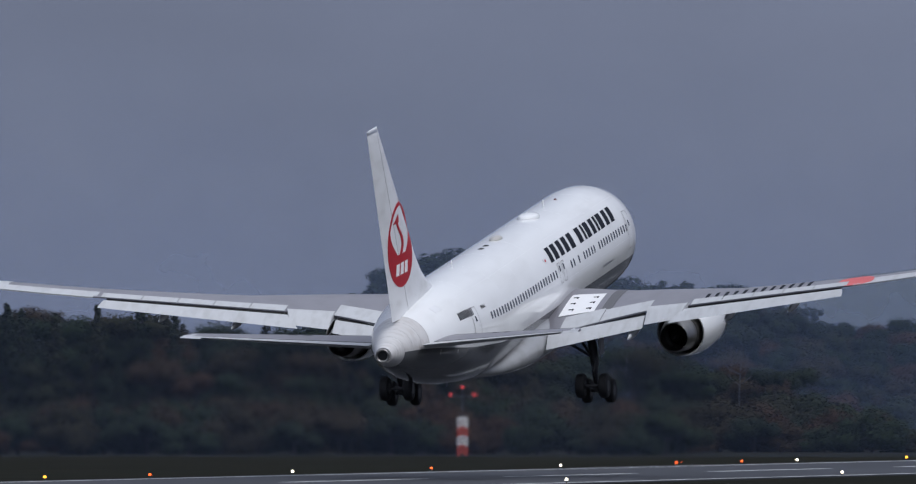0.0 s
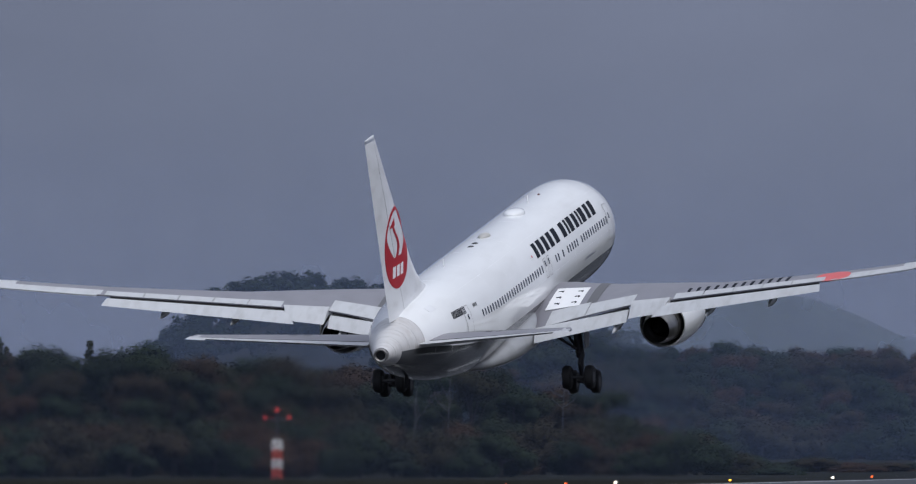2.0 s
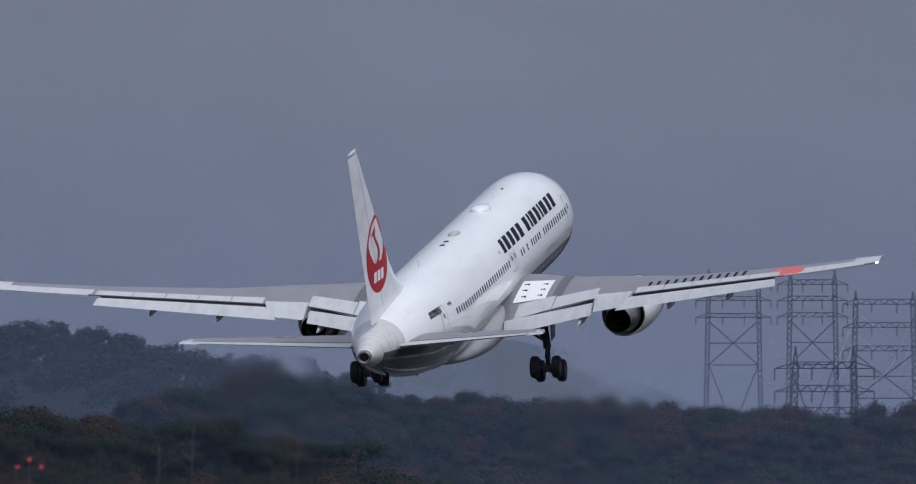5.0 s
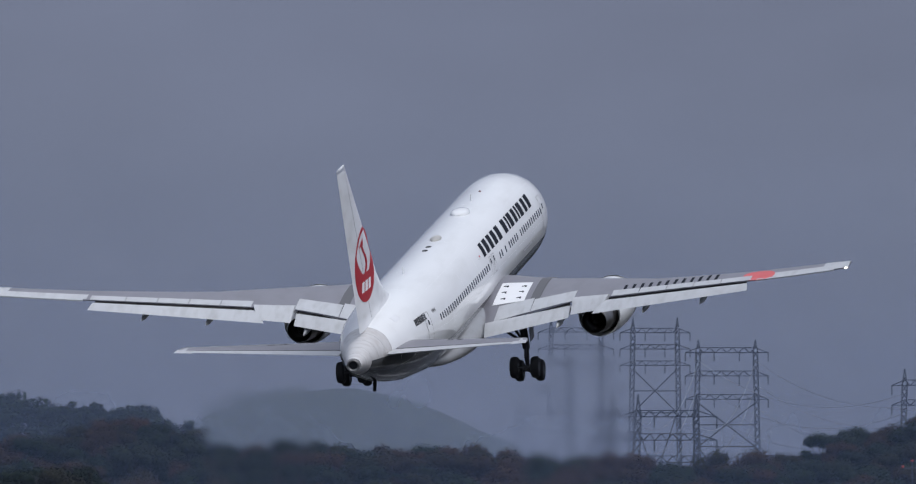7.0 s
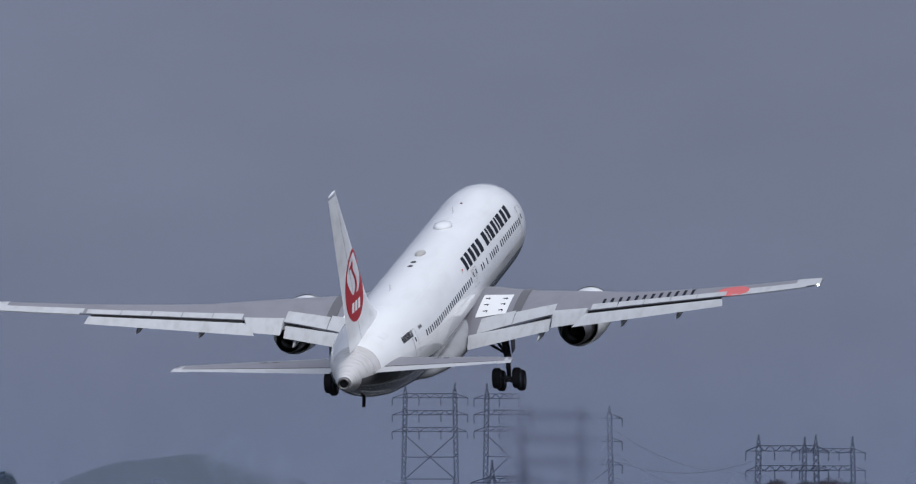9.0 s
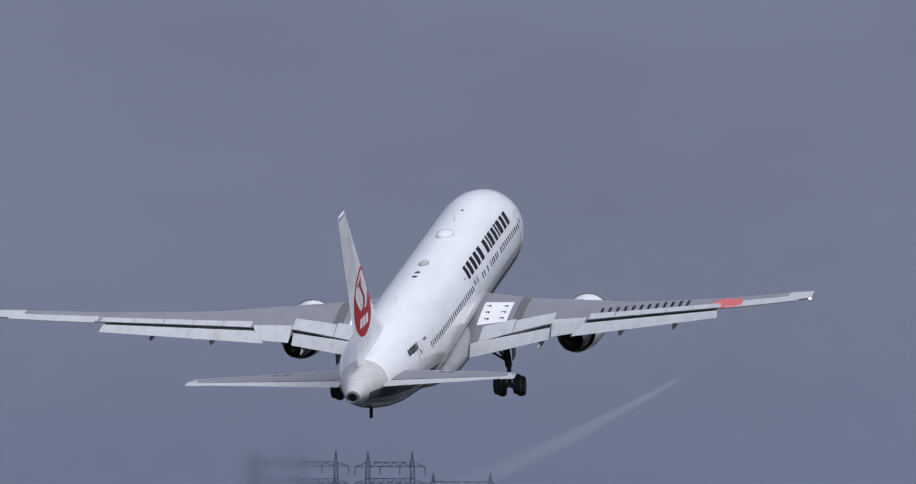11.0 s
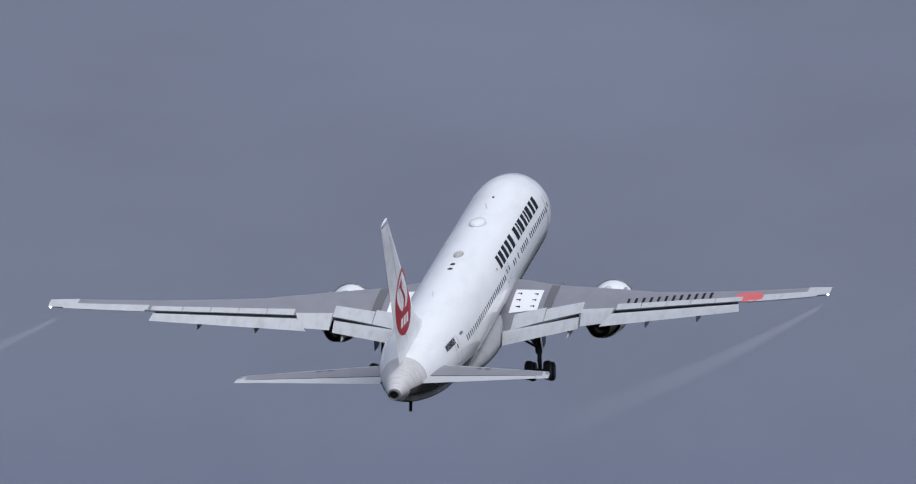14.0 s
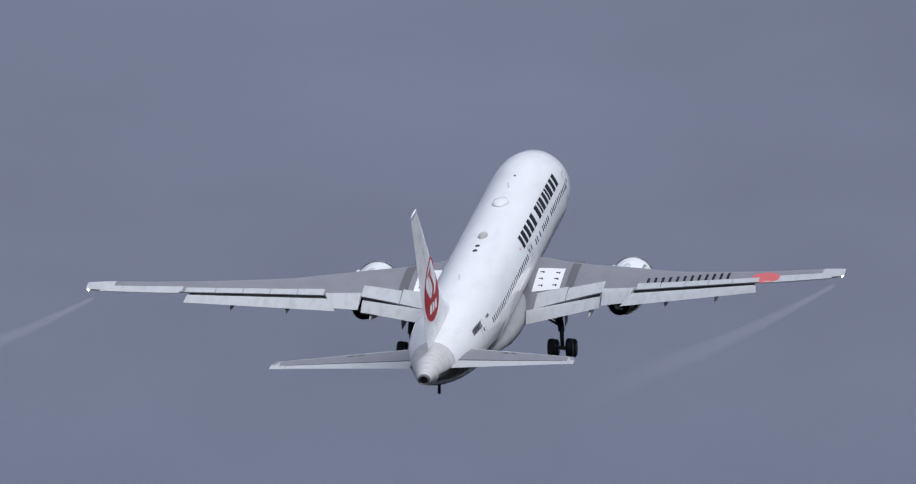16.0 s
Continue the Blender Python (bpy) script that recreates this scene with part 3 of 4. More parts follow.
        # the elevator turns about its hinge, so its mesh lies in the hinge's space
        def hinge_point(x):
            ring = tail_ring(x, 0.69, 1.0)
            return (ring[0] + ring[-1]) / 2
        a, b = hinge_point(1.3), hinge_point(8.3)
        along = (b - a).normalized() * side
        up = (Vector((0, 0, 1)) - along * along.z).normalized()
        place = Matrix.LocRotScale(a, Matrix((along, up.cross(along), up)).transposed().to_quaternion(), None)
        bm = loft([tail_ring(x, 0.69, 1.0) for x in (1.3, 4, 7, 8.5)])
        bm.transform(place.inverted())
        elevator = part("elevator", bm, FLAP_GREY, plane, "light grey elevator, turned up for the climb")
        elevator.matrix_basis = place
        ELEVATORS.append((elevator, place))
        part("tail_tip", loft([tail_ring(x, 0.67, 1.0) for x in (8.53, 9.2, 9.4)]), FLAP_GREY, tail)
        part("tail_tip", slab([[Vector(tail_ring(x, 0.0, 0.66)[i]) + Vector((0, 0, 0.012)) for i in (1, 4, 7, 10)] for x in (8.9, 9.36)], (0, 0, 0.01)), FLAP_GREY, tail)
        part("elevator_gap", loft([tail_ring(x, 0.655, 0.685) for x in (1.6, 4, 7, 8.5)]), BLACK, plane)
        for x in (4.3, 4.9):
            part("stain", slab([[Vector(tail_ring(x + d, 0.16, 0.26)[i]) + Vector((0, 0, 0.014)) for i in (1, 5, 9)] for d in (0, 0.34)], (0, 0, 0.01)), WEAR_GREY, tail)
    # wings
    for side in (1, -1):
        xs = [0.0, 1.5, 2.5, 3.2, 4.5, 6, 7.7, 9.8, 12, 14, 16, 18.2, 20, 22.4, 23.2, 23.75]
        wing = part("wing", loft([wing_section(x, side) for x in xs]), WING_GREY, plane, "grey-topped swept wing")
        w3 = lambda x, s, z: st(side * x, s, z)
        # dark cove along the trailing edge, behind the spoilers
        for x0, x1 in ((3.0, 7.45), (9.7, 17.75)):
            a, b = wing_top(x0, wing_frame(x0)[1], side), wing_top(x1, wing_frame(x1)[1], side)
            part("flap_cove", slab([[p + Vector((0, 0.05, -0.05)), p + Vector((0, -0.16, -0.26))] for p in (a, b)], (0, 0, 0.1)), BLACK, wing, "dark gap ahead of the flap")
        # spoilers and fixed panels
        for x0, x1, f in ((3.2, 5.2, 1.9), (5.25, 7.6, 1.6), (9.85, 11.4, 0.85), (11.45, 13.0, 0.8), (13.05, 14.6, 0.75), (14.65, 16.2, 0.7), (16.25, 18.0, 0.65)):
            t0, t1 = wing_frame(x0)[1], wing_frame(x1)[1]
            part("spoiler", wing_patch(x0, x1, t0 - f, t0 + 0.02, t1 - f * 0.96, t1 + 0.02, side, 0.03, depth=0.03), FLAP_GREY, wing, "light grey spoiler panel")
        # flaps, flaperon, aileron
        part("inboard_flap", blade_surface(w3(2.75, 31.02, -1.66), w3(7.5, 31.02, -0.82), w3(2.85, 32.15, -2.24), w3(7.5, 32.05, -1.30), 0.28, 0.24), FLAP_GREY, plane, "light grey inboard flap, lowered")
        part("flaperon", blade_surface(w3(7.6, 30.7, -0.44), w3(9.75, 31.55, -0.16), w3(7.65, 32.25, -1.09), w3(9.35, 32.8, -0.76), 0.3, 0.24), FLAP_GREY, plane, "light grey inboard aileron")
        part("outboard_flap", blade_surface(w3(9.6, 31.9, -0.42), w3(17.8, 34.82, 0.84), w3(8.95, 33.0, -0.92), w3(17.95, 35.8, 0.64), 0.26, 0.16), FLAP_GREY, plane, "light grey outboard flap, lowered")
        part("aileron", slab([[wing_top(x, wing_frame(x)[1] - d, side, 0.02) for d in (0.75 - 0.02 * x, 0.1, -0.25)] for x in (18.35, 20.5, 22.9)], (0, 0, 0.06)), FLAP_GREY, wing, "light grey aileron")
        part("wing_tip", slab([[wing_top(x, a, side, 0.022) for a in np.linspace(wing_frame(x)[0] + 0.1, wing_frame(x)[1], 6)] for x in (22.2, 23.0, 23.74)], (0, 0, 0.02)), FLAP_GREY, wing, "white wing tip")
        part("trailing_band", wing_patch(18.2, 22.4, 34.0, 34.7, 36.0, 36.55, side, 0.018), FLAP_GREY, wing)
        lamp = bmesh.new()
        bmesh.ops.create_icosphere(lamp, subdivisions=2, radius=0.058, matrix=Matrix.Translation(wing_top(23.6, wing_frame(23.6)[1], side) + Vector((0, -0.05, -0.02))))
        part("tip_light", lamp, NAV_LIGHT, wing, "glowing wing-tip light")
        # walkway plate with arrows, walkway stripe, marks
        plate = part("walkway_panel", wing_patch(2.75, 4.6, 25.3, 28.7, 26.2, 29.2, side, 0.03, 5, 6), PANEL_WHITE, wing, "bright white walkway panel with dark marks")
        for x, s in ((2.95, 26.0), (4.05, 26.6), (3.0, 27.0), (4.05, 27.5), (3.1, 28.0), (4.05, 28.4)):
            part("panel_mark", wing_patch(x, x + 0.24, s, s + 0.1, s + 0.06, s + 0.16, side, 0.045, 1, 1), INK, plate)
            part("panel_mark", wing_patch(x + 0.2, x + 0.28, s + 0.05, s + 0.3, s + 0.08, s + 0.33, side, 0.045, 1, 1), INK, plate)
        part("walkway_stripe", wing_patch(4.95, 5.5, 23.6, 29.9, 23.9, 29.9, side, 0.02, 3, 8), WEAR_GREY, wing, "dark walkway stripe")
        if side > 0:
            x = 10.4
            for i in range(6):
                for k in ((0, 0.17), (0.48, 0.65)):
                    s0 = 31.05 + (x + k[0] - 10.4) * 0.31
                    part("registration_bar", wing_patch(x + k[0], x + k[1], s0 - 0.72, s0 + 0.62, s0 - 0.66, s0 + 0.68, 1, 0.02, 2, 4), INK, wing, "dark bar of lettering")
                x += 0.97
            grid = [[wing_top(18.4 + 0.95 * r * math.cos(a), 34.3 + 0.85 * r * math.sin(a) + 0.5 * r * math.cos(a), 1, 0.026) for r in (0.001, 0.35, 0.7, 1.0)] for a in (k * math.pi / 16 for k in range(33))]
            part("wing_disc", slab(grid, (0, 0, 0.01)), ROUNDEL_RED, wing, "red disc marking")
        # flap track fairings
        for x, s, z in ((6.9, 31.9, -1.30), (11.9, 33.4, -0.30), (15.2, 34.3, 0.25)):
            rings = []
            for f, r in ((0.0, 0.05), (0.15, 0.2), (0.5, 0.27), (0.8, 0.18), (1.0, 0.02)):
                rings.append([w3(x + 0.55 * r * math.cos(a), s - 2.6 + 3.3 * f, z - 0.15 - 0.28 * f + 0.9 * r * math.sin(a)) for a in (k * math.pi / 6 for k in range(12))])
            part("track_fairing", loft(rings), FLAP_GREY, plane, "pointed flap track fairing")
        # engine
        cx, cz = side * 8.08, -2.38
        c = (cx, 27.0, cz)
        nac = part("engine", turned([(-18.5, 1.12), (-18.35, 1.2), (-18.5, 1.27), (-19.2, 1.34), (-20.5, 1.37), (-22.0, 1.33), (-23.2, 1.20), (-23.6, 1.14), (-23.55, 1.08), (-22.0, 1.06)], 48, c), WHITE, plane, "white engine cowling")
        part("fan_duct", turned([(-21.2, 1.30), (-21.2, 0.3)], 40, c), BLACK, nac)
        part("core_cowl", turned([(-21.5, 0.98), (-22.8, 0.96), (-24.0, 0.86), (-25.3, 0.70), (-25.35, 0.66), (-24.4, 0.62)], 40, c), METAL, nac, "bare metal core cowl")
        part("core_band", turned([(-23.9, 0.885), (-23.98, 0.88)], 40, c), BLACK, nac)
        part("exhaust_plug", turned([(-23.6, 0.6), (-23.7, 0.36), (-24.9, 0.24), (-25.5, 0.03)], 24, c), BLACK, nac, "dark exhaust plug")
        part("inlet_lip", turned([(-18.49, 1.11), (-18.33, 1.2), (-18.49, 1.28), (-18.75, 1.325), (-18.76, 1.33)], 48, c), BARE, nac)
        py = []
        for s, zt, zb, w in ((22.4, -1.25, -1.5, 0.05), (23.6, -1.0, -1.7, 0.2), (25.2, -0.75, -1.9, 0.24), (27, -0.65, -1.75, 0.22), (28.5, -0.75, -1.2, 0.1), (29.5, -0.85, -1.0, 0.03)):
            py.append([st(cx + w * dx, s, z) for dx, z in ((1, zb), (1, zt), (0.4, zt + 0.06), (-0.4, zt + 0.06), (-1, zt), (-1, zb))])
        part("pylon", loft(py), WHITE, nac, "white engine pylon")
        for sg in (1, -1):
            part("strake", slab([[st(cx + sg * 0.98, s, cz + 0.98 + h) for h in (0, 0.34 * f)] for s, f in ((22.4, 0.05), (23.2, 0.8), (23.9, 1.0), (23.95, 0.2))], (0.02, 0, 0)), WHITE, nac)
        # main gear
        gx, gs, gz = side * 4.75, 30.1, -4.40
        gear = part("main_gear", bars([(st(gx - side * 0.25, 30.0, -1.2), st(gx, gs, -3.3))], 0.21, 14), GEAR, plane, "dark main landing gear leg")
        part("shock_strut", bars([(st(gx, gs - 0.02, -3.2), st(gx, gs, gz))], 0.13, 12), GEAR, gear)
        part("side_brace", bars([(st(gx - side * 1.9, 30.2, -1.75), st(gx - side * 0.15, 30.3, -2.85)), (st(gx - side * 1.2, 29.2, -1.7), st(gx - side * 0.1, 30.2, -2.9)),
                                 (st(gx - side * 1.75, 30.2, -1.9), st(gx - side * 0.5, 30.3, -1.9)), (st(gx - side * 1.0, 30.25, -2.3), st(gx - side * 0.9, 30.25, -1.6))], 0.075, 8), GEAR, gear)
        part("torque_link", bars([(st(gx, gs + 0.15, -3.1), st(gx, gs + 0.5, -3.6)), (st(gx, gs + 0.5, -3.6), st(gx, gs + 0.1, -4.15))], 0.07, 8), GEAR, gear)
        part("gear_door", slab([[st(gx + side * (0.34 + 0.05 * i), s, z) for i, s in ((0, 29.5), (1, 30.8))] for z in (-1.3, -2.6, -2.8)], (0.05, 0, 0)), WING_GREY, gear, "leg fairing door")
        tilt = radians(18)
        beam = bars([(st(gx, gs - 0.75 * math.cos(tilt), gz - 0.75 * math.sin(tilt)), st(gx, gs + 0.75 * math.cos(tilt), gz + 0.75 * math.sin(tilt)))], 0.13, 10)
        part("truck_beam", beam, GEAR, gear)
        for fa in (-1, 1):
            ws, wz = gs + fa * 0.71 * math.cos(tilt), gz + fa * 0.71 * math.sin(tilt)
            part("axle", bars([(st(gx - 0.75, ws, wz), st(gx + 0.75, ws, wz))], 0.08, 8), GEAR, gear)
            for lr in (-1, 1):
                tyre = []
                for dx, r in ((-0.20, 0.30), (-0.22, 0.42), (-0.215, 0.50), (-0.15, 0.57), (0, 0.592), (0.15, 0.57), (0.215, 0.50), (0.22, 0.42), (0.20, 0.30)):
                    tyre.append([st(gx + lr * 0.57 + dx, ws + r / 1.09 * math.cos(k * math.pi / 14), wz + r * math.sin(k * math.pi / 14)) for k in range(28)])
                wheel = part("wheel", loft(tyre), RUBBER, gear, "black tyre")
                part("hub", bars([(st(gx + lr * 0.57 - 0.205, ws, wz), st(gx + lr * 0.57 + 0.205, ws, wz))], 0.27, 16), GEAR, wheel)
    # small things under the tail
    part("tail_skid", slab([[st(-0.09 + 0.18 * i, s, z) for i in (0, 1)] for s, z in ((48.0, -0.6), (48.3, -1.1), (48.55, -1.68))], (0, 0.14, 0)), BLACK, plane, "black tail skid")
    part("drain_mast", bars([(st(0.2, 41.5, -2.05), st(0.2, 41.9, -2.45))], 0.04, 8), GEAR, plane)
    part("belly_light", bars([(st(0, 38.2, -2.55), st(0, 38.2, -2.72))], 0.09, 12), RED_LIGHT, plane, "red belly beacon")
    return plane


# ---- ground ----
F_PX = 36500.0


def across(u, d):
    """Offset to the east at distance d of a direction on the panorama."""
    return (u - 784.0) / F_PX * d


def rise(v, d):
    return EYE_HEIGHT + (624.0 - v) / F_PX * d


NEAR_TOPS = [(-300, 508), (0, 512), (60, 510), (130, 530), (240, 520), (330, 545), (524, 536), (674, 548), (824, 562), (1044, 582),
             (1224, 600), (1337, 619), (1424, 663), (1472, 668), (1557, 712), (1627, 744), (1700, 728), (1795, 770), (1900, 785)]
MID_TOPS = [(900, 560), (1245, 490), (1330, 520), (1400, 545), (1467, 539), (1627, 549), (1795, 550), (1871, 555), (1961, 567), (2061, 572), (2211, 580),
            (2311, 567), (2401, 557), (2421, 522), (2461, 512), (2511, 524), (2571, 508), (2620, 490), (2683, 495), (2900, 500)]
DOME_TOPS = [(520, 560), (600, 512), (640, 470), (680, 440), (780, 422), (870, 427), (960, 445), (1011, 462), (1130, 478),
             (1261, 484), (1311, 507), (1400, 530), (1480, 556), (1560, 570)]


def top_at(table, u):
    return lerp(table, u)[0]


NEAR_D, MID_D, DOME_D = 1400.0, 2500.0, 4200.0


def smooth(a, b, x):
    t = min(max((x - a) / (b - a), 0), 1)
    return t * t * (3 - 2 * t)


def ground_z(x, y):
    z = 0.0
    if y > 2200:
        u = x / y * F_PX + 784
        edge = smooth(700, 1000, u) * (1 - smooth(2900, 3300, u))
        z += max(rise(top_at(MID_TOPS, u), MID_D) - 9.0, 0) * smooth(2300, 2490, y) * (1 - smooth(2560, 2900, y)) * edge
        edge = smooth(450, 600, u) * (1 - smooth(1480, 1650, u))
        z += max(rise(top_at(DOME_TOPS, u), DOME_D) - 8.0, 0) * smooth(3700, 4180, y) * (1 - smooth(4300, 4600, y)) * edge
    return z


def build_ground():
    ys = [-5000, -1500, -300, 0, 300, 600, 900, 1200, 1500, 1900, 2200] + [2250 + 25 * i for i in range(28)] + [3000, 3400, 3700] + [3750 + 40 * i for i in range(23)] + [4700, 4900, 5200, 9000]
    bm = bmesh.new()
    rows = []
    for y in ys:
        if 2200 < y < 4700:
            xs = [-5000, -600] + [across(u, y) for u in range(200, 3500, 40)] + [900, 5000]
        else:
            xs = [-5000, -600] + [across(u, max(y, 300)) for u in range(200, 3500, 40)] + [900, 5000]
        rows.append([bm.verts.new((x, y, ground_z(x, y))) for x in xs])
    for a, b in zip(rows, rows[1:]):
        for i in range(len(a) - 1):
            bm.faces.new((a[i], a[i + 1], b[i + 1], b[i]))
    tagged(part("ground", bm, GRASS), "dark rough grassland", "ground", kind="structure")


build_ground()

# The runway runs under the airliner's track.
RUN_X, RUN_Y, RUN_TURN = 2.44, 1013.0, radians(11.85)
ALONG, ASIDE = Vector((math.sin(RUN_TURN), math.cos(RUN_TURN), 0)), Vector((math.cos(RUN_TURN), -math.sin(RUN_TURN), 0))


def on_runway(along, aside, z=0.0):
    p = Vector((RUN_X, RUN_Y, z)) + along * ALONG + aside * ASIDE
    return p


def runway_strip(name, a0, a1, s0, s1, top, mat, label="", category="", depth=0.3, kind="structure", steps=1):
    grid = [[on_runway(a0 + (a1 - a0) * i / steps, s, top) for s in (s0, s1)] for i in range(steps + 1)]
    return tagged(part(name, slab(grid, (0, 0, depth)), mat, smooth=False), label, category, kind=kind)


def build_runway():
    runway_strip("runway", -1500, 2200, -14.0, 14.6, 0.05, ASPHALT, "wet dark asphalt runway", "runway", steps=20)
    # edge lines whose white also stands in for the glint on wet asphalt
    for s in (-12.6, 12.9):
        runway_strip("runway_edge_line", -1500, 2200, s, s + 0.5, 0.058, PAINT_LINE, "worn white runway edge line, also in place of a wet glint", "marking", 0.006)
    for i in range(-30, 50):
        runway_strip("runway_centre_line", i * 50, i * 50 + 30, -0.3, 0.3, 0.058, PAINT_LINE, "worn white centre line dash", "marking", 0.006)


build_runway()


def build_edge_lights():
    glows = {k: glowing("lamp_glass_" + k, c, s) for k, c, s in (("amber", (1.0, 0.42, 0.03), 4), ("orange", (1.0, 0.12, 0.02), 2.5), ("white", (1.0, 0.88, 0.68), 5))}

    def lamp(p, k):
        top = tagged(new("runway_light"), "small %s runway edge light on a short stem" % k, "light", "runway edge lights")
        top.location = p
        part("stem", bars([((0, 0, -0.02), (0, 0, 0.16))], 0.035, 8), GEAR, top)
        bm = bmesh.new()
        bmesh.ops.create_icosphere(bm, subdivisions=2, radius=0.066, matrix=Matrix.Translation((0, 0, 0.21)))
        part("lens", bm, glows[k], top, "glowing lens")
    for u, k in ((77, "amber"), (257, "orange"), (504, "white"), (739, "orange"), (960, "white"), (1168, "orange"), (1270, "orange"), (1365, "white"), (1552, "amber"), (1728, "white"), (1795, "orange")):
        # where that direction crosses the far edge of the runway
        slope = (u - 784.0) / F_PX
        o = on_runway(0, -14.2)
        t = (slope * o.y - o.x) / (ALONG.x - slope * ALONG.y)
        lamp(o + t * ALONG, k)
    for u, s in ((970, 13.6), (1442, 13.2)):
        slope = (u - 784.0) / F_PX
        o = on_runway(0, s)
        t = (slope * o.y - o.x) / (ALONG.x - slope * ALONG.y)
        lamp(o + t * ALONG, "white")


build_edge_lights()


def build_mast(u, d, h, glass, w=0.24):
    m = tagged(new("marker_mast"), "red and white lattice mast with a thin dark pole on top", "mast")
    m.location = (across(u, d), d, 0)
    body = h * 0.56
    for i in range(4):
        z0, z1 = body * i / 4, body * (i + 1) / 4
        mat = MAST_RED if i % 2 == 0 else MAST_WHITE
        c = [(w, w), (w, -w), (-w, -w), (-w, w)]
        pairs = [((x, y, z0), (x, y, z1)) for x, y in c] + [((*c[k], z0), (*c[(k + 1) % 4], z1)) for k in range(4)] + [((*c[k], z1), (*c[(k + 1) % 4], z1)) for k in range(4)]
        part("mast_section", bars(pairs, 0.06), mat, m)
    part("pole", bars([((0, 0, body - 0.1), (0, 0, h))], 0.04, 8), GEAR, m, "thin dark pole")
    arm = part("crossarm", bars([((-0.75, 0, h - 0.45), (0.75, 0, h - 0.45))], 0.035), GEAR, m)
    for x, z, to in ((0, h + 0.08, m), (-0.7, h - 0.36, arm), (0.7, h - 0.36, arm)):
        bm = bmesh.new()
        bmesh.ops.create_icosphere(bm, subdivisions=2, radius=0.10, matrix=Matrix.Translation((x, 0, z)))
        part("lamp", bm, glass, to, "red obstruction lamp")


build_mast(792, 1262.0, 3.95, MAST_LIGHT)
build_mast(2574, 1566.0, 7.1, MAST_RED)


# ---- trees ----
def leaf_cloud(rng, lobes, per, size):
    """Leaves as small tilted blades scattered through lobes (centre, radius, squash)."""
    vs, fs = [], []
    for c, r, sq in lobes:
        for _ in range(per):
            d = rng.normal(size=3)
            d /= np.linalg.norm(d)
            p = np.array(c) + d * r * rng.uniform(0.45, 1.05) * np.array([1, 1, sq])
            out = d + rng.normal(size=3) * 0.22 + np.array([0, 0, 0.25])
            out /= np.linalg.norm(out)
            a = np.cross(out, rng.normal(size=3))
            a /= np.linalg.norm(a)
            b = np.cross(out, a)
            s = size * rng.uniform(0.6, 1.3)
            k = len(vs)
            vs += [p - a * s * 0.5, p + b * s * 0.28, p + a * s * 0.5, p - b * s * 0.28]
            fs.append((k, k + 1, k + 2, k + 3))
    return vs, fs


def mesh_of(name, vs, fs, mat):
    me = bpy.data.meshes.new(name)
    me.from_pydata([tuple(v) for v in vs], [], fs)
    me.materials.append(mat)
    return me


def broadleaf_lobes(rng, h, w):
    lobes = []
    for i in range(int(rng.integers(9, 13))):
        z = h * rng.uniform(0.30, 0.88)
        reach = w * math.sqrt(max(0.05, 1 - ((z / h - 0.5) / 0.5) ** 2)) * 0.62
        a = rng.uniform(0, 2 * math.pi)
        lobes.append(((reach * math.cos(a), reach * math.sin(a), z), w * rng.uniform(0.30, 0.48), 0.8))
    lobes.append(((0, 0, h * 0.85), w * 0.42, 0.85))
    return lobes


def conifer_lobes(rng, h, w):
    out = []
    for i in range(560):
        f = 1 - math.sqrt(rng.random())
        a = rng.uniform(0, 2 * math.pi)
        tier = 0.72 + 0.28 * math.sin(f * 62)
        r = w * (1 - f) * math.sqrt(rng.random()) * tier
        out.append(((r * math.cos(a), r * math.sin(a), h * (0.08 + 0.92 * f) - 0.3 * r), 0.24, 0.5))
    return out


def build_tree(kind, seed, h=10.0):
    rng = np.random.default_rng(seed)
    w = {"broad": 3.6, "conifer": 2.9, "shrub": 3.2}[kind] * rng.uniform(0.9, 1.15)
    name, cat, label = {"broad": ("broadleaf_tree", "tree", "dark broadleaf tree in dull autumn colour"),
                        "conifer": ("conifer_tree", "tree", "tall dark conifer with drooping branches"),
                        "shrub": ("shrub", "shrub", "dense dark shrub at the wood's edge")}[kind]
    tree = tagged(new(name), label, cat, "trees of the wood")
    lobes = broadleaf_lobes(rng, h, w) if kind != "conifer" else conifer_lobes(rng, h, w)
    if kind == "shrub":
        lobes = [((x, y, z * 0.9 - 0.8), r * 1.1, q) for (x, y, z), r, q in lobes]
    bm = bmesh.new()
    tube(bm, (0, 0, -0.5), (0.1, 0, h * 0.45), 0.24, 0.15, 9)
    tube(bm, (0.1, 0, h * 0.44), (0.0, 0.1, h * 0.86), 0.15, 0.04, 7)
    for c, r, q in lobes[:7]:
        tube(bm, (0.08, 0, h * rng.uniform(0.25, 0.5)), c, 0.09, 0.03, 6)
    part("trunk", bm, BARK, tree)
    per = {"broad": 800, "conifer": 12, "shrub": 760}[kind]
    vs, fs = leaf_cloud(rng, lobes, per, 0.27)
    # the dense inside of the crown
    v2, f2 = leaf_cloud(rng, [(c, r * 0.72, q) for c, r, q in lobes], 70 if kind != "conifer" else 1, 0.62 if kind != "conifer" else 0.4)
    fs += [tuple(i + len(vs) for i in f) for f in f2]
    vs += v2
    crown = new("crown", mesh_of("crown", vs, fs, PINE if kind == "conifer" else LEAVES))
    crown.parent = tree
    return tree


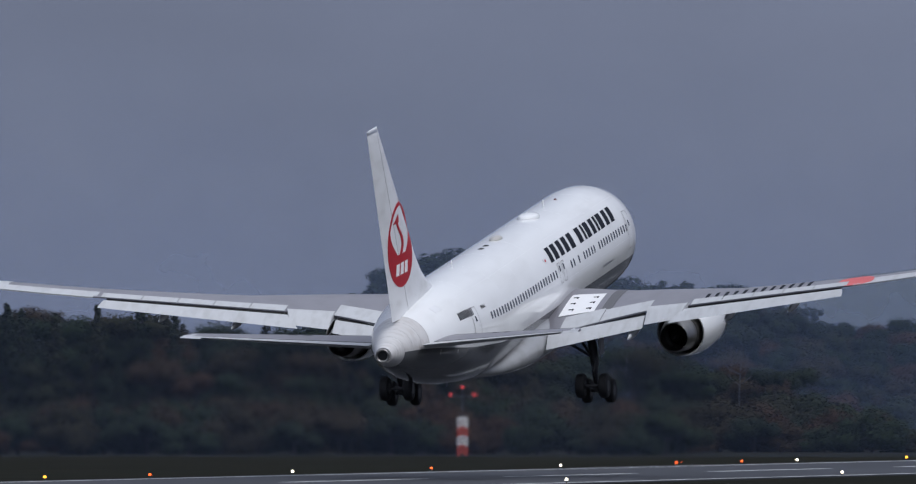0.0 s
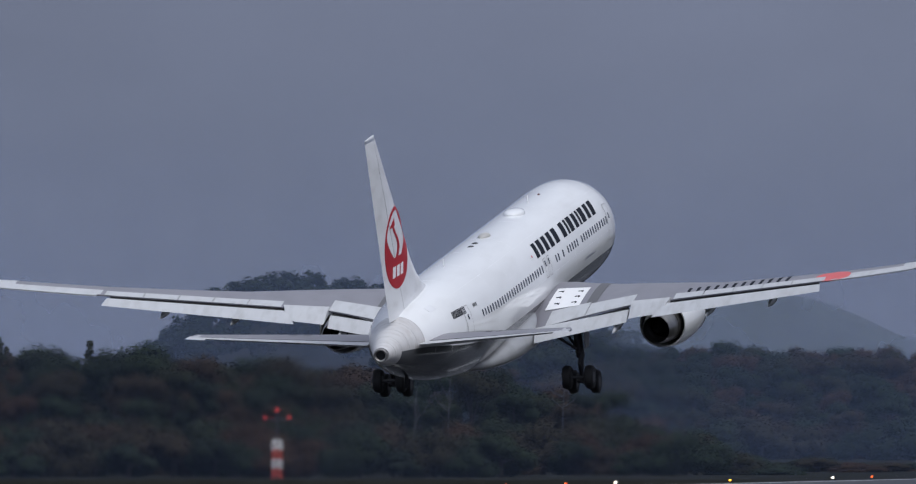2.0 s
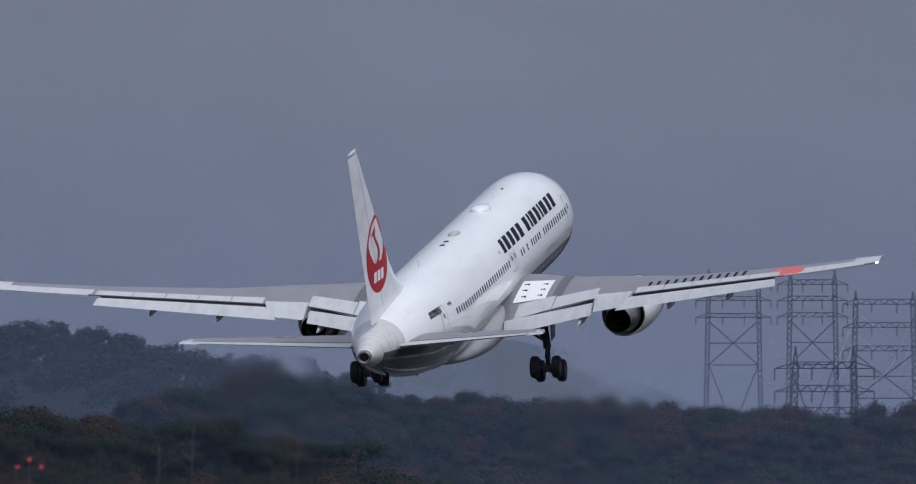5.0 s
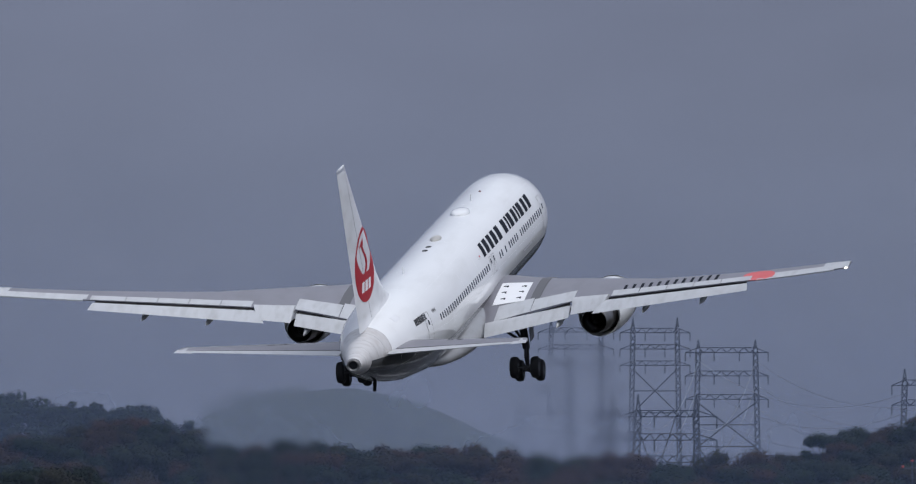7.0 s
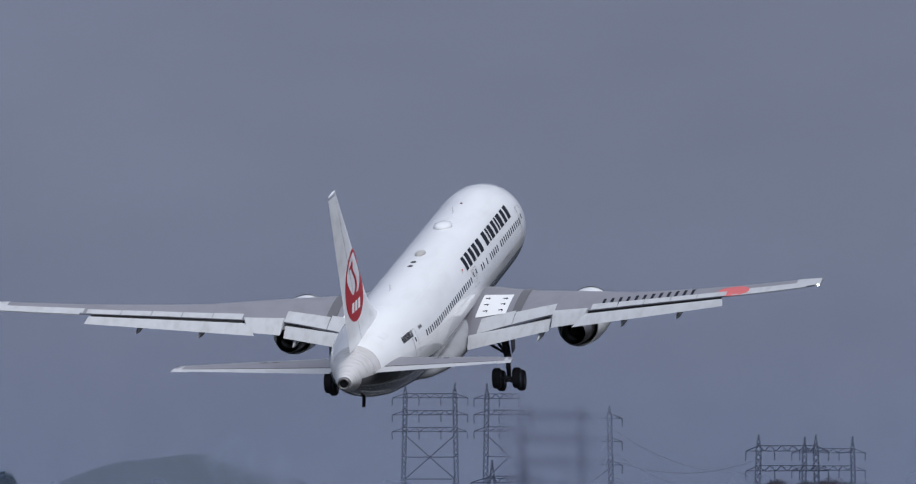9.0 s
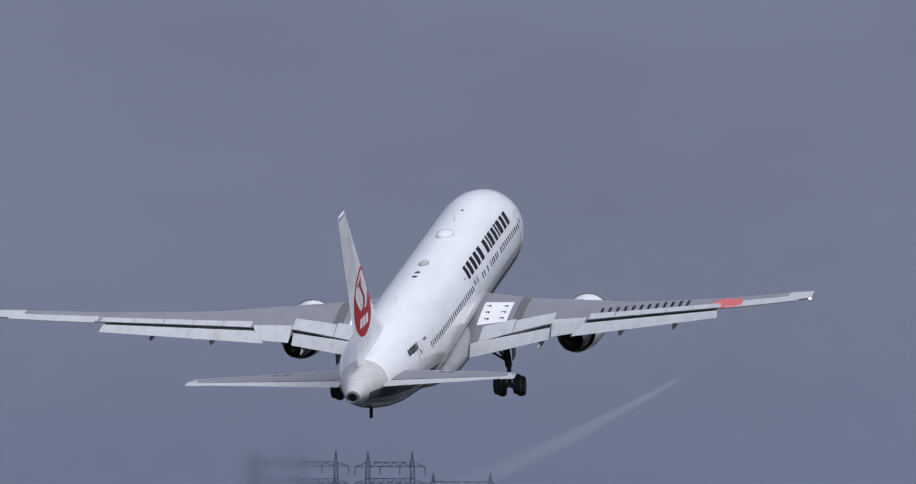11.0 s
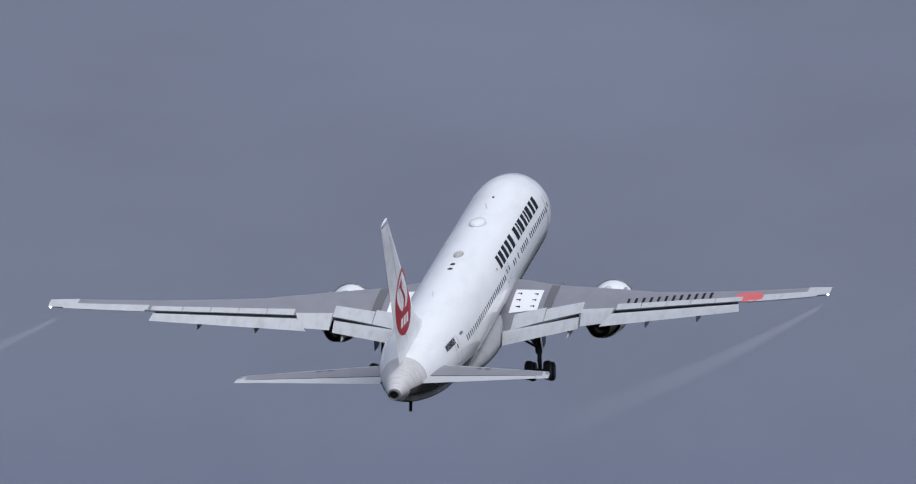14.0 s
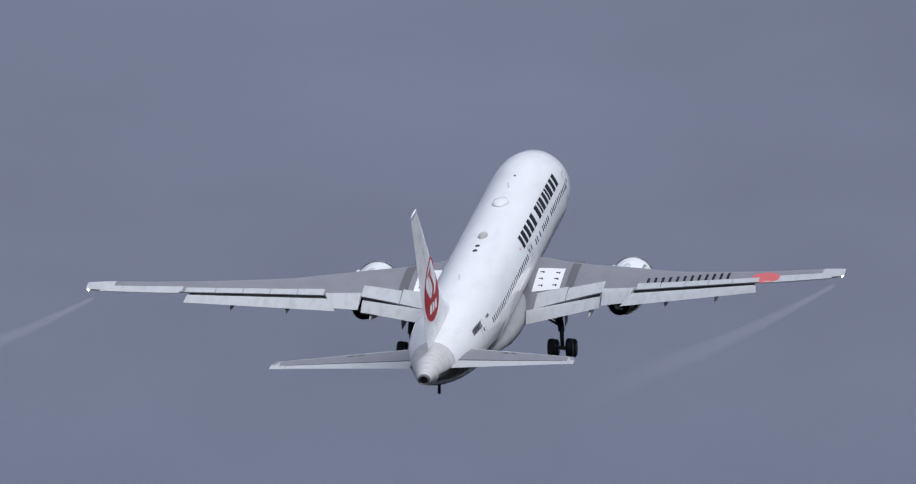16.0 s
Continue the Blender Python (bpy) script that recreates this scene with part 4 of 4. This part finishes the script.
def build_woods():
    rng = np.random.default_rng(7)
    broad = [build_tree("broad", 11 + i) for i in range(5)]
    pines = [build_tree("conifer", 31 + i) for i in range(2)]
    shrubs = [build_tree("shrub", 51 + i, 5.0) for i in range(2)]
    spare = {id(t): t for t in broad + pines + shrubs}

    def plant(src, x, y, h, nominal):
        k = h / nominal
        m = pose(x, y, ground_z(x, y) - 0.1, 0, 0, rng.uniform(0, 360))
        wide = float(np.clip(k * rng.uniform(0.9, 1.15), 0.55, 1.35))
        ob = src if id(src) in spare else copy_thing(src, m)
        spare.pop(id(src), None)
        ob.matrix_basis = m @ Matrix.Diagonal((wide, wide, k, 1))
    # wood beyond the runway
    for row, (d, low) in enumerate(((1435, 0.0), (1412, 0.4), (1392, 1.6), (1375, 3.4))):
        u = -260 + 31 * row
        while u < 1830:
            top = rise(top_at(NEAR_TOPS, u), d)
            h = top - low * rng.uniform(0.5, 1.3) + rng.uniform(-0.9, 0.5)
            if h > 2.0:
                src = pines[rng.integers(2)] if rng.random() < (0.35 if u < 350 else 0.05) else broad[rng.integers(5)]
                if h < 4.5:
                    src = shrubs[rng.integers(2)]
                plant(src, across(u, d) + rng.uniform(-0.6, 0.6), d + rng.uniform(-6, 6), h, 5.0 if src in shrubs else 10.0)
            u += rng.uniform(48, 78)
    for d, end in ((1366, 1900), (1352, 1900), (1310, 1650), (1275, 1200)):
        u = -250
        while u < end:
            h = min(rng.uniform(1.8, 4.2), max(rise(top_at(NEAR_TOPS, u), d) - 0.2, 0.8))
            plant(shrubs[rng.integers(2)], across(u, d), d + rng.uniform(-3, 3), h, 5.0)
            u += rng.uniform(48, 80)
    for u, v, d in ((242, 484, 1388), (168, 512, 1390), (12, 503, 1392), (300, 528, 1387), (95, 520, 1389)):
        plant(pines[rng.integers(2)], across(u, d), d, rise(v, d), 10.0)
    # lower wood between the two, beyond the runway's end
    for row, (d, top_v) in enumerate(((2280, 566), (2120, 580), (1960, 594), (1820, 610), (1700, 630), (1610, 655))):
        u = 1080 + 17 * row
        while u < 2900:
            v = top_v + rng.uniform(-9, 14) + max(0, 1500 - u) * 0.05
            plant(broad[rng.integers(5)], across(u, d), d + rng.uniform(-15, 15), max(rise(v, d), 2.2), 10.0)
            u += rng.uniform(60, 96) * 2000 / d
    for d in (1605, 1575):
        u = 1450
        while u < 2900:
            plant(shrubs[rng.integers(2)], across(u, d), d + rng.uniform(-3, 3), rng.uniform(2.4, 4.2), 5.0)
            u += rng.uniform(60, 90)
    # farther wood on rising ground
    for row, (d, low) in enumerate(((2515, 0.0), (2490, 0.6), (2450, 1.5), (2400, 3.0), (2340, 5.0))):
        u = 980 + 13 * row
        while u < 2900:
            x = across(u, d)
            h = rise(top_at(MID_TOPS, u), d) - ground_z(x, d) - low * rng.uniform(0.6, 1.2) + rng.uniform(-0.8, 0.6)
            h = float(np.clip(h, 3.5, 11.5))
            plant(broad[rng.integers(5)], x, d, h, 10.0)
            u += rng.uniform(42, 68)


build_woods()


def build_snag(u, v, d, seed):
    """A bare pale tree among the leafy ones."""
    rng = np.random.default_rng(seed)
    h = rise(v, d)
    snag = tagged(new("bare_tree"), "leafless pale-barked tree at the wood's edge", "tree")
    snag.location = (across(u, d), d, 0)
    trunk = bmesh.new()
    tube(trunk, (0, 0, -0.3), (0.15, 0, h * 0.55), 0.05, 0.035, 7)
    tube(trunk, (0.15, 0, h * 0.54), (0.3, 0, h), 0.035, 0.012, 6)
    part("trunk", trunk, PALE_BARK, snag)
    for k in range(6):
        bm = bmesh.new()
        z = h * rng.uniform(0.45, 0.85)
        a = Vector((0.18, 0, z))
        m = a + Vector((rng.uniform(-0.8, 0.8), rng.uniform(-0.4, 0.4), rng.uniform(0.2, 0.6)))
        e = m + Vector((rng.uniform(-0.5, 0.5), 0, rng.uniform(0.3, 0.8)))
        tube(bm, a, m, 0.026, 0.018, 5)
        tube(bm, m, e, 0.018, 0.008, 5)
        part("branch", bm, PALE_BARK, snag)


for place in ((1066, 598, 1362, 3), (1008, 625, 1362, 4), (1262, 592, 1366, 5)):
    build_snag(*place)


def build_far_wood():
    """Wooded hill: many crowns too far off to tell apart, on the hill's slope."""
    rng = np.random.default_rng(23)
    vs, fs = [], []
    for d, low in ((4240, 0), (4200, 0.5), (4150, 1.5), (4080, 2.5), (4000, 4.0), (3920, 6.0), (3840, 8.0)):
        u = 500
        while u < 1600:
            x = across(u, d)
            top = rise(top_at(DOME_TOPS, u), d) - low * rng.uniform(0.7, 1.2) + rng.uniform(-0.9, 0.7)
            w = rng.uniform(2.2, 3.6)
            base = ground_z(x, d)
            lobes = [((x + rng.uniform(-w, w) * 0.5, d + rng.uniform(-2, 2), max(top - rng.uniform(0.8, 5.0), base + 1)), w * rng.uniform(0.35, 0.6), 0.8) for _ in range(8)]
            v, f = leaf_cloud(rng, lobes, 55, 0.8)
            k = len(vs)
            vs += v
            fs += [tuple(i + k for i in q) for q in f]
            u += rng.uniform(22, 36)
    me = mesh_of("hill_wood", vs, fs, LEAVES)
    tagged(new("hill_wood", me), "dense dark wood covering a distant hill", "forest", kind="stuff")


build_far_wood()


def build_backdrop_hill():
    """The farthest ridge, pale behind the haze sheets."""
    d = 4880.0
    ridge = [(1150, 600), (1300, 540), (1373, 500), (1450, 474), (1533, 462), (1610, 457), (1680, 468), (1763, 496), (1860, 540), (1980, 585), (2100, 610)]
    grid = []
    for i in range(60):
        u = 1120 + 1000 * i / 59
        z = rise(top_at(ridge, u), d) + 0.4 * noise.noise((u * 0.02, 0, 0)) + 0.25 * noise.noise((u * 0.09, 3, 0))
        grid.append([(across(u, d), d - 60 + 60 * f, max(z * math.sin(f * math.pi / 2), 0) - (0.5 if f == 0 else 0)) for f in (0, 0.25, 0.5, 0.75, 1.0)])
    tagged(part("backdrop_hill", slab(grid, (0, -3, 2)), FAR_FOREST), "pale blue-grey distant hill ridge", "hill", kind="structure")


build_backdrop_hill()


# ---- power line towers ----
def build_tower(u_left, u_right, v_top, d, arms, foot, label):
    """A portal tower: two lattice masts joined by trussed crossarms, with cross bracing below."""
    t = tagged(new("transmission_tower"), label, "pylon", "power line towers")
    px = d / F_PX
    gap = (u_right - u_left) * px
    top = rise(v_top, d)
    t.location = (across((u_left + u_right) / 2, d), d, foot)
    top -= foot
    half = 0.42
    r = 0.105
    for sgn in (-1, 1):
        x0 = sgn * gap / 2
        pairs = []
        peak = top - (arms[0] - 2) * px
        def corner(z, k):
            w = half * (1.0 if z < peak else max(0.08, (top - z) / (top - peak)))
            spread = 1 + 0.14 * max(0, (peak - z)) / peak
            return (x0 * spread + (w if k in (0, 3) else -w), (w if k < 2 else -w), z)
        zs = list(np.arange(0, top, 1.25)) + [top]
        for za, zb in zip(zs, zs[1:]):
            for k in range(4):
                pairs.append((corner(za, k), corner(zb, k)))
                pairs.append((corner(za, k), corner(zb, (k + 1) % 4)) if int(za) % 2 else (corner(za, (k + 1) % 4), corner(zb, k)))
        part("mast", bars(pairs, r, 4), STEEL, t)
    for a in arms:
        z = top - a * px
        reach = gap / 2 + (36 if d < 3200 else 22) * px
        pairs = []
        for y in (-0.4, 0.4):
            pairs += [((-reach, 0, z), (-gap / 2, y, z + 0.9)), ((reach, 0, z), (gap / 2, y, z + 0.9)), ((-gap / 2, y, z + 0.9), (gap / 2, y, z + 0.9)), ((-reach, 0, z), (reach, 0, z))]
            n = 10
            for i in range(n):
                xa, xb = -gap / 2 + gap * i / n, -gap / 2 + gap * (i + 1) / n
                pairs.append(((xa, 0, z), (xb, y, z + 0.9)) if i % 2 else ((xa, y, z + 0.9), (xb, 0, z)))
        part("crossarm", bars(pairs, r * 0.9, 4), STEEL, t)
        for x in (-reach, -gap * 0.22, gap * 0.22, reach):
            part("insulator", bars([((x, 0, z), (x, 0, z - 1.6))], 0.10, 6), STEEL, t)
    z = top - (arms[-1] + 6) * px
    zz = max(z - 75 * px, 0.5)
    mid = (z + zz) / 2
    g = gap / 2
    part("cross_bracing", bars([((-g, 0, z), (g, 0, zz)), ((g, 0, z), (-g, 0, zz)), ((-g, 0, mid), (g, 0, mid)), ((-g, 0, zz), (g, 0, zz)),
                                ((-g, 0, zz), (0, 0, zz * 0.35)), ((g, 0, zz), (0, 0, zz * 0.35))], r * 1.1, 5), STEEL, t)
    return t


TOWERS = [(1955, 2040, 335, 4500, (26, 55, 84), "faint lattice transmission tower, far off in haze"),
          (2095, 2171, 336, 4200, (26, 54, 82), "pale lattice portal tower of a power line"),
          (2207, 2305, 374, 3900, (22, 62, 102), "grey lattice portal tower of a power line"),
          (2104, 2203, 468, 3000, (38, 78, 116), "dark lattice portal tower, nearer than the others"),
          (2561, 2659, 424, 3600, (28, 62, 96), "grey lattice portal tower behind the wood"),
          (2640, 2722, 427, 4300, (28, 58, 90), "faint lattice portal tower behind another")]


def build_power_line():
    for ul, ur, v, d, arms, label in TOWERS:
        x = across((ul + ur) / 2, d)
        build_tower(ul, ur, v, d, arms, ground_z(x, d), label)

    def cables(a, b, z_off):
        ua, ub = TOWERS[a], TOWERS[b]
        for k in range(3):
            for side in (0, 1):
                da, db = ua[3], ub[3]
                p = Vector((across(ua[side], da), da, rise(ua[2] + ua[4][k] + z_off, da)))
                q = Vector((across(ub[side], db), db, rise(ub[2] + ub[4][k] + z_off, db)))
                bm = bmesh.new()
                prev = p
                for i in range(1, 13):
                    f = i / 12
                    c = p.lerp(q, f) - Vector((0, 0, 5.0 * 4 * f * (1 - f)))
                    tube(bm, prev, c, 0.035, n=4)
                    prev = c
                tagged(part("power_cable", bm, CABLE), "thin sagging power cable between towers", "cable", "power cables")
    cables(2, 4, 14)
    cables(3, 2, 14)


build_power_line()


# ---- distance haze on sheets ----
def build_haze_sheets():
    # upright sheets tint what lies behind them, in place of haze in the air
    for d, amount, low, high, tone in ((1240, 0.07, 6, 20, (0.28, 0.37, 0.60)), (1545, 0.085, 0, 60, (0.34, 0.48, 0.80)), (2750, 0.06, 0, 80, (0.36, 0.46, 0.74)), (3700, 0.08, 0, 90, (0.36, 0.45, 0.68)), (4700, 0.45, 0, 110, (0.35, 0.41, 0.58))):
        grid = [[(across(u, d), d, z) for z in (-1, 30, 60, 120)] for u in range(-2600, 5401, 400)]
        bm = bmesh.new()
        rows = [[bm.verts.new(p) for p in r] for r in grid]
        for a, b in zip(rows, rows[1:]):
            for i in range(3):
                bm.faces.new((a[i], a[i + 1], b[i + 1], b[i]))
        tagged(part("haze_sheet", bm, veil("mist", tone, amount, low, high)), "thin blue-grey see-through sheet standing in for distance haze", "mist", kind="stuff")


build_haze_sheets()


def hot_air(name, bend_by, rough, span, height, low=0.55):
    """Clear air of uneven heat: it bends what lies behind it, most in the middle of an oval and not at all at its rim."""
    m = bpy.data.materials.new(name)
    m.use_nodes = True
    nt = m.node_tree
    nt.nodes.remove(nt.nodes["Principled BSDF"])
    clear, bend, mix = nt.nodes.new("ShaderNodeBsdfTransparent"), nt.nodes.new("ShaderNodeBsdfRefraction"), nt.nodes.new("ShaderNodeMixShader")
    bend.inputs["IOR"].default_value, bend.inputs["Roughness"].default_value = bend_by, rough
    coord, mp, far, noi = nt.nodes.new("ShaderNodeTexCoord"), nt.nodes.new("ShaderNodeMapping"), nt.nodes.new("ShaderNodeVectorMath"), nt.nodes.new("ShaderNodeTexNoise")
    mp.inputs["Scale"].default_value = (1 / span, 0, 1 / height)
    far.operation = "LENGTH"
    noi.inputs["Scale"].default_value, noi.inputs["Detail"].default_value = 0.35, 3
    body, rim, mul = nt.nodes.new("ShaderNodeMapRange"), nt.nodes.new("ShaderNodeMapRange"), nt.nodes.new("ShaderNodeMath")
    mul.operation = "MULTIPLY"
    body.inputs["From Min"].default_value, body.inputs["From Max"].default_value = 0.32, 0.5
    body.inputs["To Min"].default_value = low
    rim.interpolation_type = "SMOOTHSTEP"
    rim.inputs["From Min"].default_value, rim.inputs["From Max"].default_value = 0.55, 1.0
    rim.inputs["To Min"].default_value, rim.inputs["To Max"].default_value = 1, 0
    ln = nt.links.new
    ln(coord.outputs["Object"], mp.inputs[0])
    ln(mp.outputs[0], far.inputs[0])
    ln(coord.outputs["Object"], noi.inputs["Vector"])
    ln(noi.outputs[0], body.inputs["Value"])
    ln(far.outputs["Value"], rim.inputs["Value"])
    ln(body.outputs[0], mul.inputs[0])
    ln(rim.outputs[0], mul.inputs[1])
    ln(mul.outputs[0], mix.inputs[0])
    ln(clear.outputs[0], mix.inputs[1])
    ln(bend.outputs[0], mix.inputs[2])
    ln(mix.outputs[0], nt.nodes["Material Output"].inputs[0])
    return m


def air_layer(name, mat, span, height, parent=None):
    bm = bmesh.new()
    ring = [bm.verts.new((span * math.cos(k * math.pi / 24), 0, height * math.sin(k * math.pi / 24))) for k in range(48)]
    bm.faces.new(ring)
    air = part(name, bm, mat, parent)
    air.visible_shadow = False
    return air


# hot air left over the runway by the engines
air = air_layer("heat_shimmer", hot_air("runway_hot_air", 1.012, 0.21, 46, 7.2), 46, 7.2)
air.location = (-25, 1064, 1.4)
tagged(air, "clear layer of shimmering hot air over the runway", "hot air", kind="stuff")


def build_jet_blast():
    """Hot exhaust sinking behind each engine."""
    blast = tagged(new("jet_blast"), "clear shimmering exhaust sinking behind the two engines", "hot air", kind="stuff")
    mat = hot_air("exhaust_hot_air", 1.012, 0.17, 3.8, 6.2, 0.4)
    for x in (9.4, -7.6):
        layer = air_layer("exhaust_plume", mat, 3.8, 6.2, blast)
        layer.location = (x, -12, -7.4)
    return blast


jet_blast = build_jet_blast()


airliner = build_airliner()

# ---- vapour off the wing tips ----
VAPOUR = bpy.data.materials.new("vapour")


def build_vapour():
    VAPOUR.use_nodes = True
    nt = VAPOUR.node_tree
    nt.nodes.remove(nt.nodes["Principled BSDF"])
    clear, white, mix = nt.nodes.new("ShaderNodeBsdfTransparent"), nt.nodes.new("ShaderNodeBsdfDiffuse"), nt.nodes.new("ShaderNodeMixShader")
    white.inputs[0].default_value = (0.85, 0.87, 0.9, 1)
    coord, sep, noi = nt.nodes.new("ShaderNodeTexCoord"), nt.nodes.new("ShaderNodeSeparateXYZ"), nt.nodes.new("ShaderNodeTexNoise")
    fade, mul = nt.nodes.new("ShaderNodeMapRange"), nt.nodes.new("ShaderNodeMath")
    noi.inputs["Scale"].default_value = 0.35
    mul.operation = "MULTIPLY"
    fade.inputs["From Min"].default_value, fade.inputs["From Max"].default_value = -125, -12
    fade.inputs["To Min"].default_value, fade.inputs["To Max"].default_value = 0.0, 0.09
    ln = nt.links.new
    ln(coord.outputs["Object"], sep.inputs[0])
    ln(coord.outputs["Object"], noi.inputs["Vector"])
    ln(sep.outputs["Y"], fade.inputs["Value"])
    ln(fade.outputs[0], mul.inputs[0])
    ln(noi.outputs[0], mul.inputs[1])
    ln(mul.outputs[0], mix.inputs[0])
    ln(clear.outputs[0], mix.inputs[1])
    ln(white.outputs[0], mix.inputs[2])
    ln(mix.outputs[0], nt.nodes["Material Output"].inputs[0])
    trail = tagged(new("vapour_trail"), "thin white vapour streaks behind the wing tips", "vapour", kind="stuff")
    for side in (1, -1):
        rings = []
        for i in range(25):
            f = i / 24
            r = 0.12 + 0.75 * f
            c = Vector((side * (23.2 - 1.0 * f), -9.8 - 120 * f, -0.3 - 0.25 * math.sin(5 * f)))
            rings.append([c + Vector((r * math.cos(k * math.pi / 6), 0, r * math.sin(k * math.pi / 6))) for k in range(12)])
        part("streak", loft(rings, False), VAPOUR, trail)
    return trail


vapour_trail = build_vapour()


def motions():
    walk(airliner, [(t, pose(x, y, z, pitch, bank, -heading)) for t, x, y, z, heading, pitch, bank in FLIGHT])
    rows = []
    for i, (t, x, y, z, heading, pitch, bank) in enumerate(FLIGHT):
        # the vapour forms along the flight path; before it does it lags far behind
        lag = 150 * (1 - smooth(8.5, 12.5, t))
        climb = 5.0
        a, h = radians(climb), radians(heading)
        way = Vector((math.sin(h) * math.cos(a), math.cos(h) * math.cos(a), math.sin(a)))
        p = Vector((x, y, z)) - lag * way
        rows.append((t, pose(p.x, p.y, p.z, climb, bank, -heading)))
    walk(vapour_trail, rows)
    walk(jet_blast, [(t, pose(x, y, z, 0, 0, -heading)) for t, x, y, z, heading, pitch, bank in FLIGHT])
    # elevators, held up through the rotation and eased in the climb
    for elevator, place in ELEVATORS:
        walk(elevator, [(t, place @ pose(0, 0, 0, -up)) for t, up in ((0, 7.0), (2, 6.5), (4, 6.0), (6, 5.0), (8, 4.0), (10, 3.0), (12, 2.5), (14, 2.0), (16, 2.0))])


motions()
